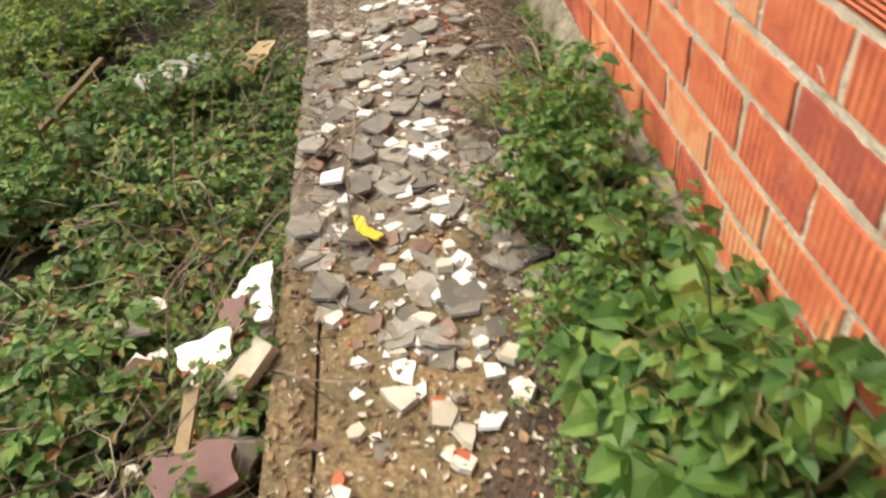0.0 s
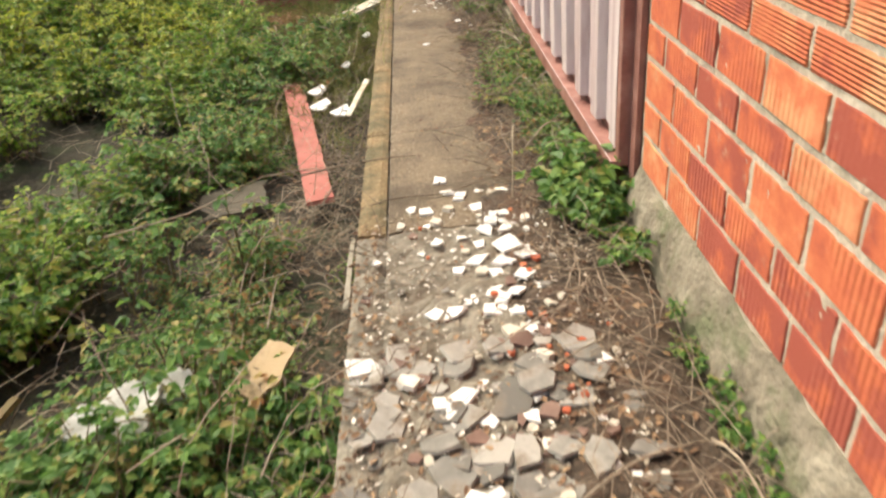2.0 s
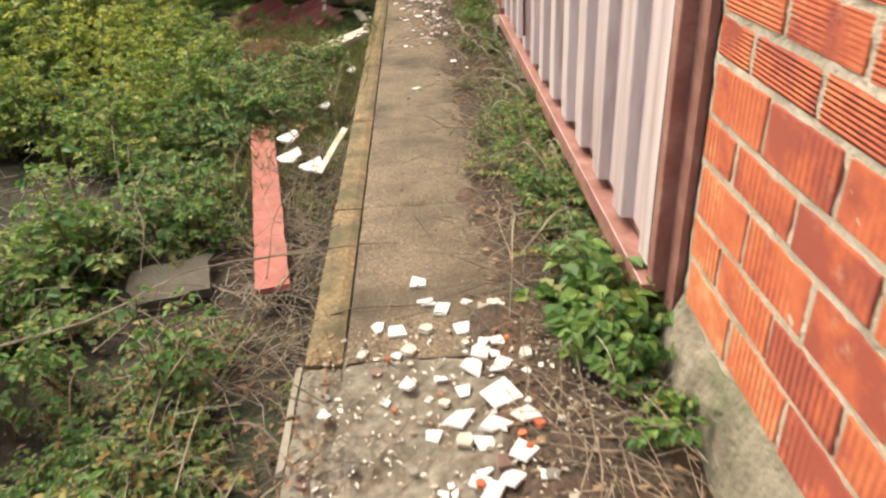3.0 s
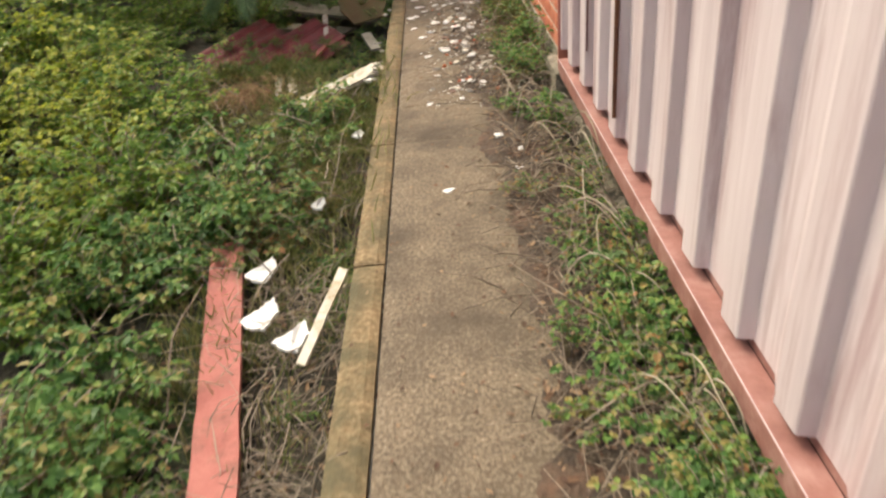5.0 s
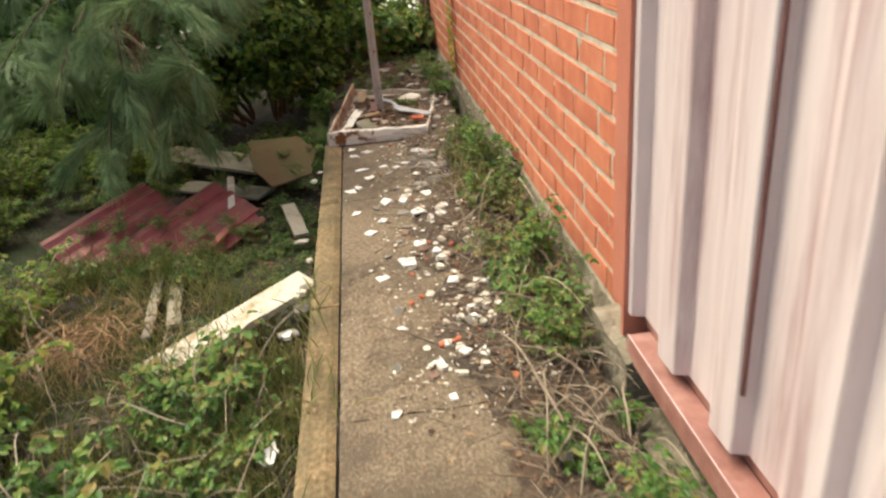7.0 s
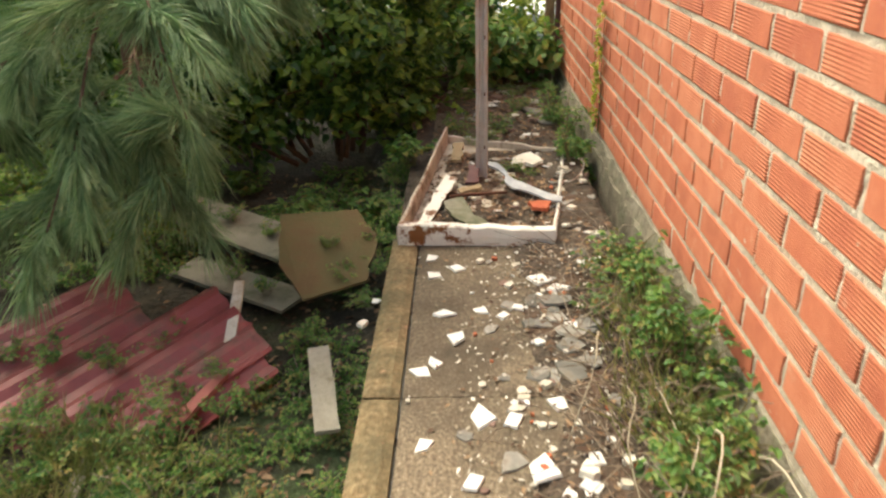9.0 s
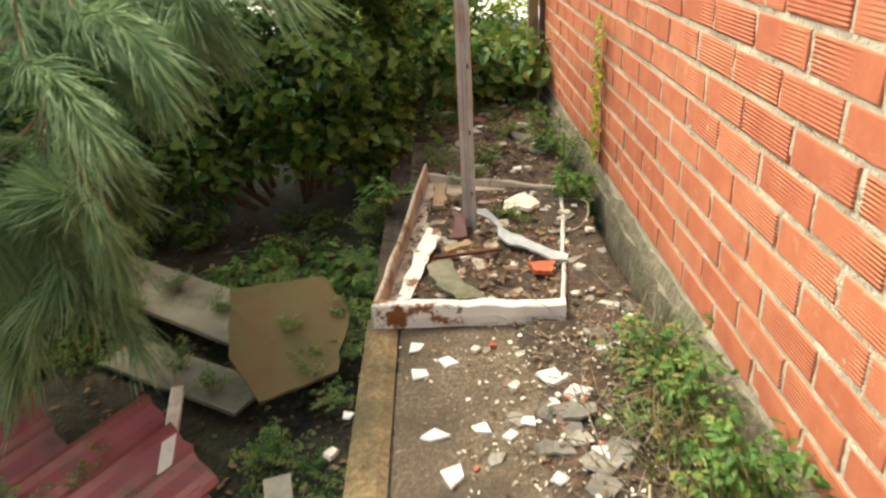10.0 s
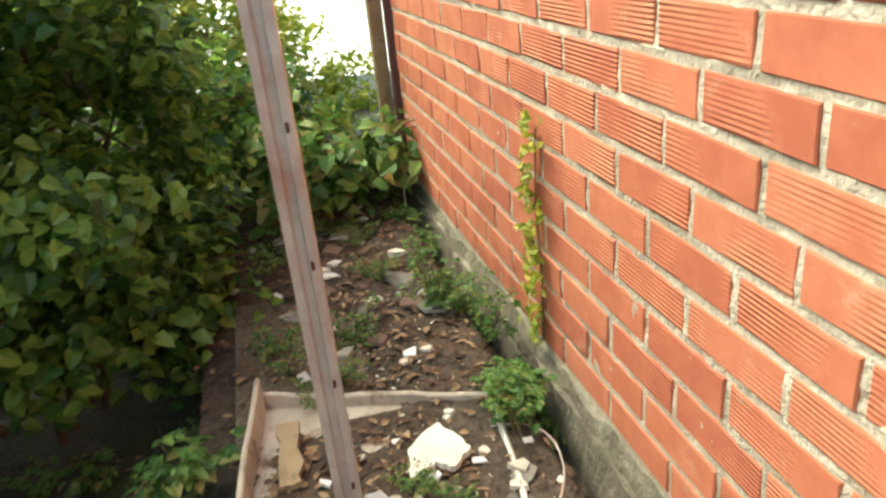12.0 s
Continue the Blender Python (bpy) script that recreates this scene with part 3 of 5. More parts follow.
def tray():
    """A tipped enamel tray or appliance door with raised rims, filled with litter."""
    e = new("enamel_tray")
    A, B, C, Dp = Vector((-0.475, 12.0, 0)), Vector((0.255, 11.97, 0)), Vector((0.47, 13.3, 0)), Vector((-0.285, 13.56, 0))

    def rim(name, p, q, h0, h1, th, mt, inw, label=""):
        n = 14
        V, F = [], []
        d = (q - p).normalized()
        s = Vector((-d.y, d.x, 0)) * inw
        for i in range(n + 1):
            t = i / n
            c = p.lerp(q, t) + s * (0.008 * nz(t * 3, p.x, 2.0))
            h = h0 + (h1 - h0) * t + 0.012 * nz(t * 5, p.y, 1.7)
            for off, z in ((0.0, 0.004), (-0.004, h * .5), (0.0, h - 0.006), (0.006, h), (th - 0.006, h), (th, h - 0.006), (th + 0.004, 0.004)):
                V.append(tuple(c + s * off + Vector((0, 0, z))))
        m = 7
        for i in range(n):
            for j in range(m):
                a, b = i * m + j, i * m + (j + 1) % m
                F.append((a, b, b + m, a + m))
        F.append(tuple(range(m))[::-1])
        F.append(tuple(n * m + k for k in range(m)))
        part(name, (V, F), mt, e, label)
    rim("front_rim", A, B, 0.11, 0.085, 0.05, M["enamel"], 1, "white enamel rim with rust spots")
    rim("side_rim", Dp, A, 0.13, 0.11, 0.018, M["enamel_in"], 1, "dirty cream side rim")
    rim("side_rim", B + Vector((0.01, 0.06, 0)), C, 0.055, 0.045, 0.016, M["enamel"], 1)
    rim("back_rim", C, Dp + Vector((0.02, 0, 0)), 0.045, 0.07, 0.02, M["enamel_in"], 1)
    V = [tuple(p + Vector((0, 0, 0.012))) for p in (A, B, C, Dp)]
    bm = bmesh.new()
    vs = [bm.verts.new(v) for v in V]
    f = bm.faces.new(vs)
    r = bmesh.ops.extrude_face_region(bm, geom=[f])
    bmesh.ops.translate(bm, verts=[v for v in r["geom"] if isinstance(v, bmesh.types.BMVert)], vec=(0, 0, 0.006))
    part("tray_bottom", bm, M["enamel_in"], e)
    tagged(e, "white enamel metal tray with rusty chipped rims, lying on the path", "tray")


tray()


def tray_fill(x, y):
    return 0.022 + 0.022 * nz(x, y, 5) + 0.014 * nz(x, y, 16, 2)


V, F = sheet_grid(0, 1, 0, 1, 40, 60, lambda x, y: 0)
V2 = []
for u, v, _ in V:
    xl, xr = -0.40 + 0.17 * v, 0.235 + 0.2 * v
    x, y = xl + (xr - xl) * u, 12.06 + 1.3 * v
    V2.append((x, y, tray_fill(x, y)))
tagged(part("soil_in_tray", (V2, F), M["soil"], smooth=True), "dark soil and litter filling the tray", "soil", kind="stuff")

pts = [(0.40 + 0.13 * math.sin(a), 12.95 + 0.20 * math.cos(a), 0.03 + 0.05 * math.sin(a) ** 2) for a in [0.25 * k for k in range(14)]]
tagged(part("wire_loop", tube(pts, .003, .003, 6), M["galv"]), "bent grey wire lying beside the tray", "wire")
# far corner post at the wall's end
pf = new("wood_post")
part("timber", boxed(0.575, 0.655, 15.62, 15.70, -0.2, 2.6, 0.006), M["card"], pf, "pale yellow timber")
part("dark_edge", boxed(0.658, 0.74, 15.563, 15.62, -0.2, 2.6, 0.004), M["dark_steel"], pf, "dark upright edge")
tagged(pf, "pale timber post against the end of the brick wall", "post")


# ---------- boards and sheets on the waste ground ----------
def plank(name, a, b, w, th, mt, label, roll=0.0, cat="plank", ragged=0.006):
    """A board from a to b (centre line of its top)."""
    a, b = Vector(a), Vector(b)
    L = (b - a).length
    n = max(4, int(L / 0.08))
    V, F = [], []
    for i in range(n + 1):
        y = L * i / n
        e1, e2 = ragged * noise.noise(Vector((y * 6, a.x, 1))), ragged * noise.noise(Vector((y * 6, a.y, 5)))
        yy = y
        V += [(-w / 2 + e1, yy + (ragged * 3 * (i in (0, n))) * rnd(-1, 1), 0), (-w / 2 + e1 + .004, yy, -0.003 + .003), (w / 2 + e2, yy + (ragged * 3 * (i in (0, n))) * rnd(-1, 1), 0), (w / 2 + e2, yy, -th), (-w / 2 + e1, yy, -th)]
    m = 5
    for i in range(n):
        for j in range(m):
            p, q = i * m + j, i * m + (j + 1) % m
            F.append((p, q, q + m, p + m))
    F.append(tuple(range(m))[::-1])
    F.append(tuple(n * m + k for k in range(m)))
    d = (b - a).normalized()
    s = d.cross(Vector((0, 0, 1))).normalized()
    u = s.cross(d)
    rot = Matrix((s, d, u)).transposed().to_4x4()
    ob = part(name, (V, F), mt)
    ob.matrix_basis = Matrix.Translation(a) @ rot @ pose(0, 0, 0, 0, roll, 0)
    return tagged(ob, label, cat)


plank("red_plank", (-0.80, 5.44, -0.24), (-1.235, 7.65, -0.23), 0.155, 0.03, M["wood_red"], "faded red painted plank lying in the weeds")
plank("white_board", (-0.575, 10.19, -0.145), (-1.30, 9.72, -0.29), 0.20, 0.03, M["wood_white"], "peeling white board with a brown stain lying beside the kerb")
plank("grey_lath", (-1.58, 11.12, -0.36), (-1.40, 10.02, -0.28), 0.05, 0.02, M["wood_grey"], "weathered grey wooden slat", cat="slat")
plank("grey_lath", (-1.47, 11.10, -0.36), (-1.30, 10.15, -0.30), 0.07, 0.02, M["wood_grey"], "weathered grey wooden slat", cat="slat")
plank("white_peg", (-1.165, 11.49, -0.195), (-1.19, 11.80, -0.07), 0.045, 0.02, M["wood_white"], "short white painted batten on the red sheets", cat="batten", ragged=0.001)
plank("pale_offcut", (-0.66, 10.95, -0.22), (-0.78, 11.45, -0.20), 0.09, 0.02, M["wood_grey"], "short pale weathered board beside the kerb", cat="slat")
plank("brown_stick", (-1.70, 3.0, 0.02), (-1.56, 3.62, 0.06), 0.03, 0.02, M["board_brown"], "thin brown stick of wood in the brambles", cat="slat")
plank("white_strip", (-0.56, 4.20, -0.13), (-0.54, 4.60, -0.05), 0.022, 0.008, M["wood_grey"], "thin white strip beside the kerb", cat="strip")
plank("white_strip", (-0.70, 6.58, -0.17), (-0.575, 7.08, -0.08), 0.04, 0.012, M["wood_white"], "thin white strip beside the kerb", cat="strip")


def ridged(name, w, l, pitch, depth, mt, label, m, cat="sheet"):
    n = int(w / pitch * 4)
    V, F = [], []
    ny = 6
    for j in range(ny + 1):
        for i in range(n + 1):
            k = i % 4
            V.append((w * i / n, l * j / ny + 0.02 * nz(i, j, 0.7), (depth if k in (1, 2) else 0) + 0.008 * nz(i * .2, j * .4, 1.0)))
    for j in range(ny):
        for i in range(n):
            a = j * (n + 1) + i
            F.append((a, a + 1, a + n + 2, a + n + 1))
    ob = part(name, (V, F), mt)
    s = ob.modifiers.new("thickness", "SOLIDIFY")
    s.thickness = 0.004
    ob.matrix_basis = m
    return tagged(ob, label, cat)


ridged("red_sheet", 0.50, 0.80, 0.15, 0.022, M["red_sheet"], "maroon ridged metal sheet lying in the weeds", pose(-2.45, 11.46, -0.265, 13.5, 14, -47), "metal sheet")
ridged("red_sheet", 0.52, 1.02, 0.15, 0.022, M["red_sheet"], "maroon ridged metal sheet overlapping another", pose(-2.07, 11.17, -0.345, 14.5, 14, -46), "metal sheet")
ridged("red_sheet", 0.34, 0.66, 0.15, 0.020, M["red_sheet"], "short maroon ridged metal sheet half under weeds", pose(-1.63, 11.14, -0.365, 14, 10, -44), "metal sheet")
plank("red_batten", (-1.15, 11.33, -0.24), (-1.30, 11.02, -0.31), 0.05, 0.02, M["wood_red"], "short red painted batten below the metal sheets", cat="batten")
plank("pale_board", (-1.95, 13.0, -0.16), (-0.95, 12.35, -0.20), 0.34, 0.02, M["board_pale"], "pale mossy fibre board lying under the pine", cat="board")
plank("pale_board", (-1.70, 12.42, -0.29), (-1.0, 12.02, -0.30), 0.22, 0.02, M["board_pale"], "pale mossy fibre board lying under another", cat="board")


def bent_panel(name, pts, th, mt, label, cat, rag=0.07):
    """An irregular flat panel, thick, from its outline."""
    bm = bmesh.new()
    vs = []
    for p, q in zip(pts, list(pts[1:]) + [pts[0]]):
        p, q = Vector(p), Vector(q)
        side = Vector((q.y - p.y, p.x - q.x, 0)) * rag
        for t in (0.0, 0.22, 0.45, 0.7, 0.88):
            vs.append(bm.verts.new(p.lerp(q, t) + side * rnd(-1, 1)))
    f = bm.faces.new(vs)
    r = bmesh.ops.extrude_face_region(bm, geom=[f])
    bmesh.ops.translate(bm, verts=[v for v in r["geom"] if isinstance(v, bmesh.types.BMVert)], vec=(0, 0, -th))
    bmesh.ops.recalc_face_normals(bm, faces=bm.faces)
    ob = part(name, bm, mt)
    return tagged(ob, label, cat)


bent_panel("brown_board", [(-1.12, 12.36, 0.02), (-0.75, 12.55, -0.04), (-0.62, 12.35, -0.10), (-0.64, 12.0, -0.18), (-0.92, 11.86, -0.20), (-1.06, 12.02, -0.10)], 0.012, M["board_brown"], "wet brown square board leaning in the weeds", "board", rag=0.03)
bent_panel("cardboard", [(-0.86, 4.10, -0.17), (-0.74, 3.98, -0.13), (-0.76, 3.80, -0.13), (-0.87, 3.72, -0.17), (-0.96, 3.90, -0.19)], 0.012, M["card"], "torn tan cardboard flap in the weeds", "cardboard", rag=0.06)
bent_panel("cardboard", [(-0.97, 3.88, -0.20), (-0.89, 3.66, -0.17), (-0.95, 3.55, -0.19), (-1.04, 3.70, -0.22)], 0.01, M["card"], "crumpled tan cardboard strip under weeds", "cardboard", rag=0.09)
for fx, fy, fs in ((-1.30, 3.74, .12), (-1.17, 3.82, .08), (-1.42, 3.66, .09), (-1.24, 3.60, .06)):
    bent_panel("foam_sheet", [(fx - fs, fy - .3 * fs, -.12), (fx - .2 * fs, fy + .7 * fs, -.09), (fx + fs, fy + .5 * fs, -.10), (fx + .8 * fs, fy - .4 * fs, -.13), (fx, fy - .8 * fs, -.14)], 0.03, M["foam"], "torn dirty white foam among brambles", "foam", rag=0.10)
bent_panel("white_board_scrap", [(-0.60, 1.80, 0.03), (-0.53, 1.81, 0.04), (-0.53, 1.56, 0.02), (-0.62, 1.57, 0.0), (-0.66, 1.70, 0.01)], 0.015, M["white_tile"], "broken white board lying at the kerb", "board")
bent_panel("white_board_scrap", [(-0.80, 1.50, 0.02), (-0.63, 1.54, 0.03), (-0.62, 1.43, 0.03), (-0.70, 1.38, 0.01), (-0.78, 1.43, 0.01)], 0.015, M["white_tile"], "broken white board lying at the kerb", "board")
bent_panel("maroon_board", [(-0.78, 1.10, 0.04), (-0.58, 1.13, 0.05), (-0.55, 1.02, 0.04), (-0.74, 0.92, 0.03)], 0.025, M["dark_steel"], "maroon painted board fragment", "board")
bent_panel("maroon_board", [(-0.68, 1.66, 0.03), (-0.61, 1.66, 0.04), (-0.60, 1.52, 0.03), (-0.67, 1.50, 0.02)], 0.02, M["dark_steel"], "maroon painted board fragment", "board")
bent_panel("yellow_scrap", [(-0.275, 1.98, 0.045), (-0.235, 1.96, 0.05), (-0.215, 1.90, 0.045), (-0.17, 1.86, 0.04), (-0.20, 1.83, 0.045), (-0.245, 1.87, 0.05)], 0.006, M["yellow"], "bright yellow plastic scrap on the rubble", "plastic scrap")
bent_panel("plastic_film", [(-0.02, 12.92, 0.10), (0.01, 12.93, 0.09), (0.15, 12.62, 0.08), (0.34, 12.40, 0.08), (0.32, 12.35, 0.07), (0.11, 12.57, 0.07)], 0.01, M["film"], "crumpled clear plastic strip in the tray", "plastic strip")
bent_panel("cream_flap", [(-0.40, 12.12, 0.05), (-0.34, 12.14, 0.05), (-0.27, 12.45, 0.06), (-0.20, 12.74, 0.065), (-0.27, 12.80, 0.07), (-0.33, 12.50, 0.06)], 0.006, M["enamel"], "peeled cream enamel flap inside the tray", "enamel flap", rag=0.02)
plank("dark_stick", (-0.24, 12.46, 0.075), (0.06, 12.52, 0.07), 0.018, 0.012, M["rust"], "thin dark stick lying in the tray", cat="stick", ragged=0.002)
bent_panel("tan_batten", [(-0.23, 13.33, 0.09), (-0.17, 13.33, 0.09), (-0.18, 13.08, 0.06), (-0.24, 13.08, 0.06)], 0.02, M["card"], "short tan batten in the tray", "batten")
bent_panel("tan_batten", [(-0.20, 12.56, 0.07), (-0.08, 12.62, 0.075), (-0.07, 12.59, 0.07), (-0.18, 12.52, 0.065)], 0.02, M["card"], "short tan batten in the tray", "batten")
bent_panel("pale_cloth", [(-0.27, 12.42, 0.06), (-0.18, 12.45, 0.07), (-0.13, 12.28, 0.055), (-0.03, 12.12, 0.05), (-0.15, 12.12, 0.05), (-0.24, 12.25, 0.06)], 0.008, M["board_pale"], "pale torn plastic scrap in the tray", "plastic scrap")
bent_panel("maroon_scrap", [(-0.14, 12.90, 0.09), (-0.07, 12.86, 0.09), (-0.09, 12.66, 0.07), (-0.17, 12.66, 0.07)], 0.012, M["dark_steel"], "maroon scrap of sheet in the tray", "scrap")
bent_panel("red_tile_bit", [(0.16, 12.37, 0.07), (0.27, 12.36, 0.075), (0.25, 12.27, 0.07), (0.18, 12.29, 0.07)], 0.02, M["red_bit"], "red clay tile fragment in the tray", "tile fragment")
bent_panel("white_slab_bit", [(0.13, 13.10, 0.06), (0.24, 13.18, 0.07), (0.31, 13.05, 0.06), (0.24, 12.99, 0.055), (0.20, 13.03, 0.055), (0.12, 12.99, 0.055)], 0.02, M["plaster"], "broken white plaster slab in the tray", "plaster fragment")
for cx, cy, s in ((-0.98, 7.32, .09), (-0.92, 6.97, .10), (-0.76, 6.80, .09), (-0.80, 7.95, .05), (-0.66, 8.9, .05)):
    bent_panel("white_scrap", [(cx - s, cy - s * .4, -.20), (cx - s * .1, cy + s * .1, -.18), (cx + s * .3, cy + s, -.19), (cx + s * .6, cy + .1 * s, -.2), (cx + s * .2, cy - s, -.21), (cx - .4 * s, cy - s * .9, -.21)], 0.012, M["white_tile"], "torn white scrap beside the red plank", "scrap")
bent_panel("grey_slab_bit", [(-1.55, 5.75, -.28), (-1.18, 5.85, -.27), (-1.12, 5.55, -.28), (-1.45, 5.42, -.29)], 0.05, M["dark_slab"], "grey broken slab among the weeds", "slab fragment")
bent_panel("rough_stone", [(0.19, 2.78, .05), (0.26, 2.98, .07), (0.35, 2.86, .06), (0.36, 2.68, .05), (0.25, 2.64, .05)], 0.05, M["crumbled"], "rough grey concrete chunk on the soil", "stone")
bent_panel("rough_stone", [(0.18, 2.55, .05), (0.42, 2.60, .06), (0.52, 2.40, .05), (0.32, 2.36, .05)], 0.05, M["crumbled"], "flat mossy concrete chunk on the soil", "stone")


# ---------- rubble ----------
def shard(name, mt, label, size, th, corners, k):
    random.seed(k)
    bm = bmesh.new()
    vs = []
    for i in range(corners):
        a = 6.283 * (i + rnd(-.3, .3)) / corners
        r = size * rnd(0.55, 1.0)
        vs.append(bm.verts.new((math.cos(a) * r, math.sin(a) * r * rnd(.7, 1), 0)))
    f = bm.faces.new(vs)
    r = bmesh.ops.extrude_face_region(bm, geom=[f])
    for v in r["geom"]:
        if isinstance(v, bmesh.types.BMVert):
            v.co = Vector((v.co.x * 0.93, v.co.y * 0.93, th * rnd(0.8, 1.2)))
    bmesh.ops.recalc_face_normals(bm, faces=bm.faces)
    ob = part(name, bm, mt)
    return tagged(ob, label, "rubble", group=name + " on the path")


KINDS = {
    "w": ("tile_shard", "white_tile", "broken white tile shard on the path", 0.058, 0.008, 4),
    "p": ("plaster_chunk", "plaster", "cream plaster chunk on the path", 0.042, 0.020, 6),
    "s": ("slate_shard", "slate", "flat grey slate shard on the path", 0.085, 0.009, 6),
    "b": ("clay_shard", "brown_tile", "brown clay shard on the path", 0.06, 0.012, 5),
    "r": ("brick_fragment", "red_bit", "small red brick fragment", 0.028, 0.018, 6),
}
PROTO = {k: [] for k in KINDS}


def put(kind, x, y, s=1.0, z=None, tilt=7):
    nm, mt, lb, size, th, c = KINDS[kind]
    if z is None:
        z = max(soil_z(x, y), 0.0 if KERB_L < x < 0.44 and y < 14.4 else -9, ground_z(x, y))
        if 1.9 < y < 4.56 and KERB_R < x < .44:
            z = max(z, -0.004 + 0.022 * (nz(x, y, 9) + 0.6 * nz(x, y, 23, 5)))
        z += 0.002
    m = pose(x, y, z, rnd(-tilt, tilt), rnd(-tilt, tilt), rnd(0, 360)) @ Matrix.Diagonal((s, s, min(1.2, max(.4, s)), 1))
    L = PROTO[kind]
    if len(L) < 7:
        st = random.getstate()
        o = shard(nm, M[mt], lb, size, th, c, 100 + ord(kind) + len(L))
        random.setstate(st)
        o.matrix_basis = m
        L.append(o)
    else:
        o = random.choice(L).copy()
        scene.collection.objects.link(o)
        o.matrix_basis = m
    return o


random.seed(11)
for x, y, s in ((-.43, 3.64, 1.7), (-.04, 4.82, 1.3), (-.13, 5.0, 1.1), (.05, 4.47, 1.4), (.13, 4.33, 1.6), (.19, 4.23, 1.3), (-.26, 4.73, .9), (.06, 3.96, 1.2), (-.19, 3.89, 1.0), (-.13, 3.45, 1.4), (.09, 4.6, .8), (.10, 4.2, 1.3), (.16, 4.08, 1.1), (-.42, 4.3, .8), (.0, 4.25, 1.2), (.03, 2.53, 1.3), (-.11, 2.44, 1.0),
                (-.30, 11.68, 1.0), (-.24, 11.36, 1.1), (-.20, 11.18, 1.2), (.15, 11.62, 1.5), (.22, 11.5, 1.2), (.13, 11.48, .9), (-.10, 11.38, .9), (-.02, 11.35, .8), (.22, 11.2, 1.1), (-.33, 10.98, .9), (-.28, 11.04, .8), (-.32, 11.85, .9), (-.2, 11.75, .9), (.35, 11.75, .9), (.42, 11.78, .7), (.10, 11.15, .7),
                (-.05, 9.9, 1.3), (.02, 10.1, 1.0), (-.18, 9.75, 1.0), (-.22, 10.3, .9), (-.15, 10.45, 1.1), (-.3, 10.6, .8), (.05, 10.5, 1.5), (-.12, 10.75, 1.3), (-.02, 10.72, 1.1), (.12, 10.8, 1.0), (.1, 9.95, 1.1)):
    put("w", x, y, s)
for i in range(130):
    y = rnd(1.2, 4.9)
    put(random.choice("wwwp"), random.gauss(0.0, 0.12) - 0.03 * (3 - y), y, rnd(0.4, 1.15), tilt=12)
for i in range(270):
    y = rnd(1.3, 3.7)
    put(random.choice("sssssssbpw"), rnd(-.45, .38) * (1 if y > 1.6 else 0.8), y, rnd(0.4, 1.25), tilt=14)
for i in range(110):
    y = rnd(0.6, 4.6)
    put(random.choice("prrbssw"), rnd(-.48, .42), y, rnd(0.25, 0.6))
for i in range(18):
    put(random.choice("rrb"), rnd(.0, .35), rnd(3.2, 4.2), rnd(0.4, 0.9))
for i in range(16):
    put("b", random.gauss(.12, .14), rnd(2.9, 3.9), rnd(0.4, 0.9), tilt=12)
for i in range(16):
    put(random.choice("ppwr"), rnd(-.36, .3), rnd(.75, 1.4), rnd(.7, 1.5), tilt=14)
for i in range(95):
    y = rnd(8.9, 11.9)
    put(random.choice("wppwsrrb"), random.gauss(0.05, 0.13), y, rnd(0.25, 0.75))
for i in range(130):
    put(random.choice("wwppsssb"), random.gauss(0.12, 0.18), rnd(13.6, 17.2), rnd(0.5, 1.3))
for i in range(40):
    u = rnd(0, 1)
    x, y = rnd(-.3, .25) + .15 * u, 12.1 + 1.2 * u
    put(random.choice("wpprb"), x, y, rnd(0.3, 0.8), z=tray_fill(x, y) + .002, tilt=14)
for i in range(30):
    put(random.choice("wpps"), rnd(.32, .52), rnd(11.7, 13.1), rnd(.4, .9), tilt=14)
for i in range(60):
    put(random.choice("rrpppws"), rnd(-.05, .38), rnd(8.7, 10.9), rnd(.3, .8), tilt=14)
for i in range(14):
    put("s", rnd(0.05, 0.3), rnd(10.9, 11.6), rnd(0.6, 1.1))
for i in range(10):
    put(random.choice("wps"), rnd(-.64, -.54), rnd(9.2, 11.6), rnd(0.5, 0.9))
for i in range(20):
    x = rnd(.05, .3)
    put(random.choice("wpp"), x, rnd(9.0, 10.6), rnd(.6, 1.1))
for x, y in ((-.1, 7.55), (.25, 7.7), (.28, 7.9), (.02, 8.8), (-.18, 8.75), (.18, 8.1), (.3, 8.4)):
    put("w", x, y, .7)

for i in range(26):
    put(random.choice("ppwbs"), rnd(-1.0, -.55), rnd(.75, 1.75), rnd(.7, 1.7), tilt=25)
plank("pale_offcut", (-0.72, 1.05, 0.0), (-0.70, 1.30, 0.06), 0.035, 0.015, M["card"], "short pale wooden offcut in the rubble", cat="offcut")
plank("pale_offcut", (-0.62, 1.30, 0.02), (-0.52, 1.45, 0.05), 0.07, 0.04, M["plaster"], "pale chunk of render at the kerb", cat="offcut")
for x, y, q in ((-.42, 2.06, 1.9), (-.33, 1.62, 1.6), (-.26, 1.86, 1.5), (-.05, 2.75, 1.3), (-.30, 3.05, 1.4), (.05, 3.5, 1.4), (.12, 3.58, 1.3), (-.2, 2.6, 1.5), (-.4, 2.5, 1.4), (-.1, 2.2, 1.4), (.1, 2.9, 1.3), (-.35, 2.75, 1.5)):
    put("s", x, y, q * .78, tilt=9)
for x, y, q in ((-.27, 3.06, 1.2), (-.43, 2.5, 1.2), (-.25, 2.4, 1.2), (-.16, 2.58, 1.1), (.10, 3.47, 1.1), (.06, 2.74, 1.0), (-.07, 2.70, 1.0), (-.24, 2.17, 1.0), (.03, 3.19, .9), (-.44, 1.98, 1.3), (-.24, 1.88, 1.1), (-.36, 1.66, 1.0)):
    put("s", x, y, q, z=.03, tilt=6)
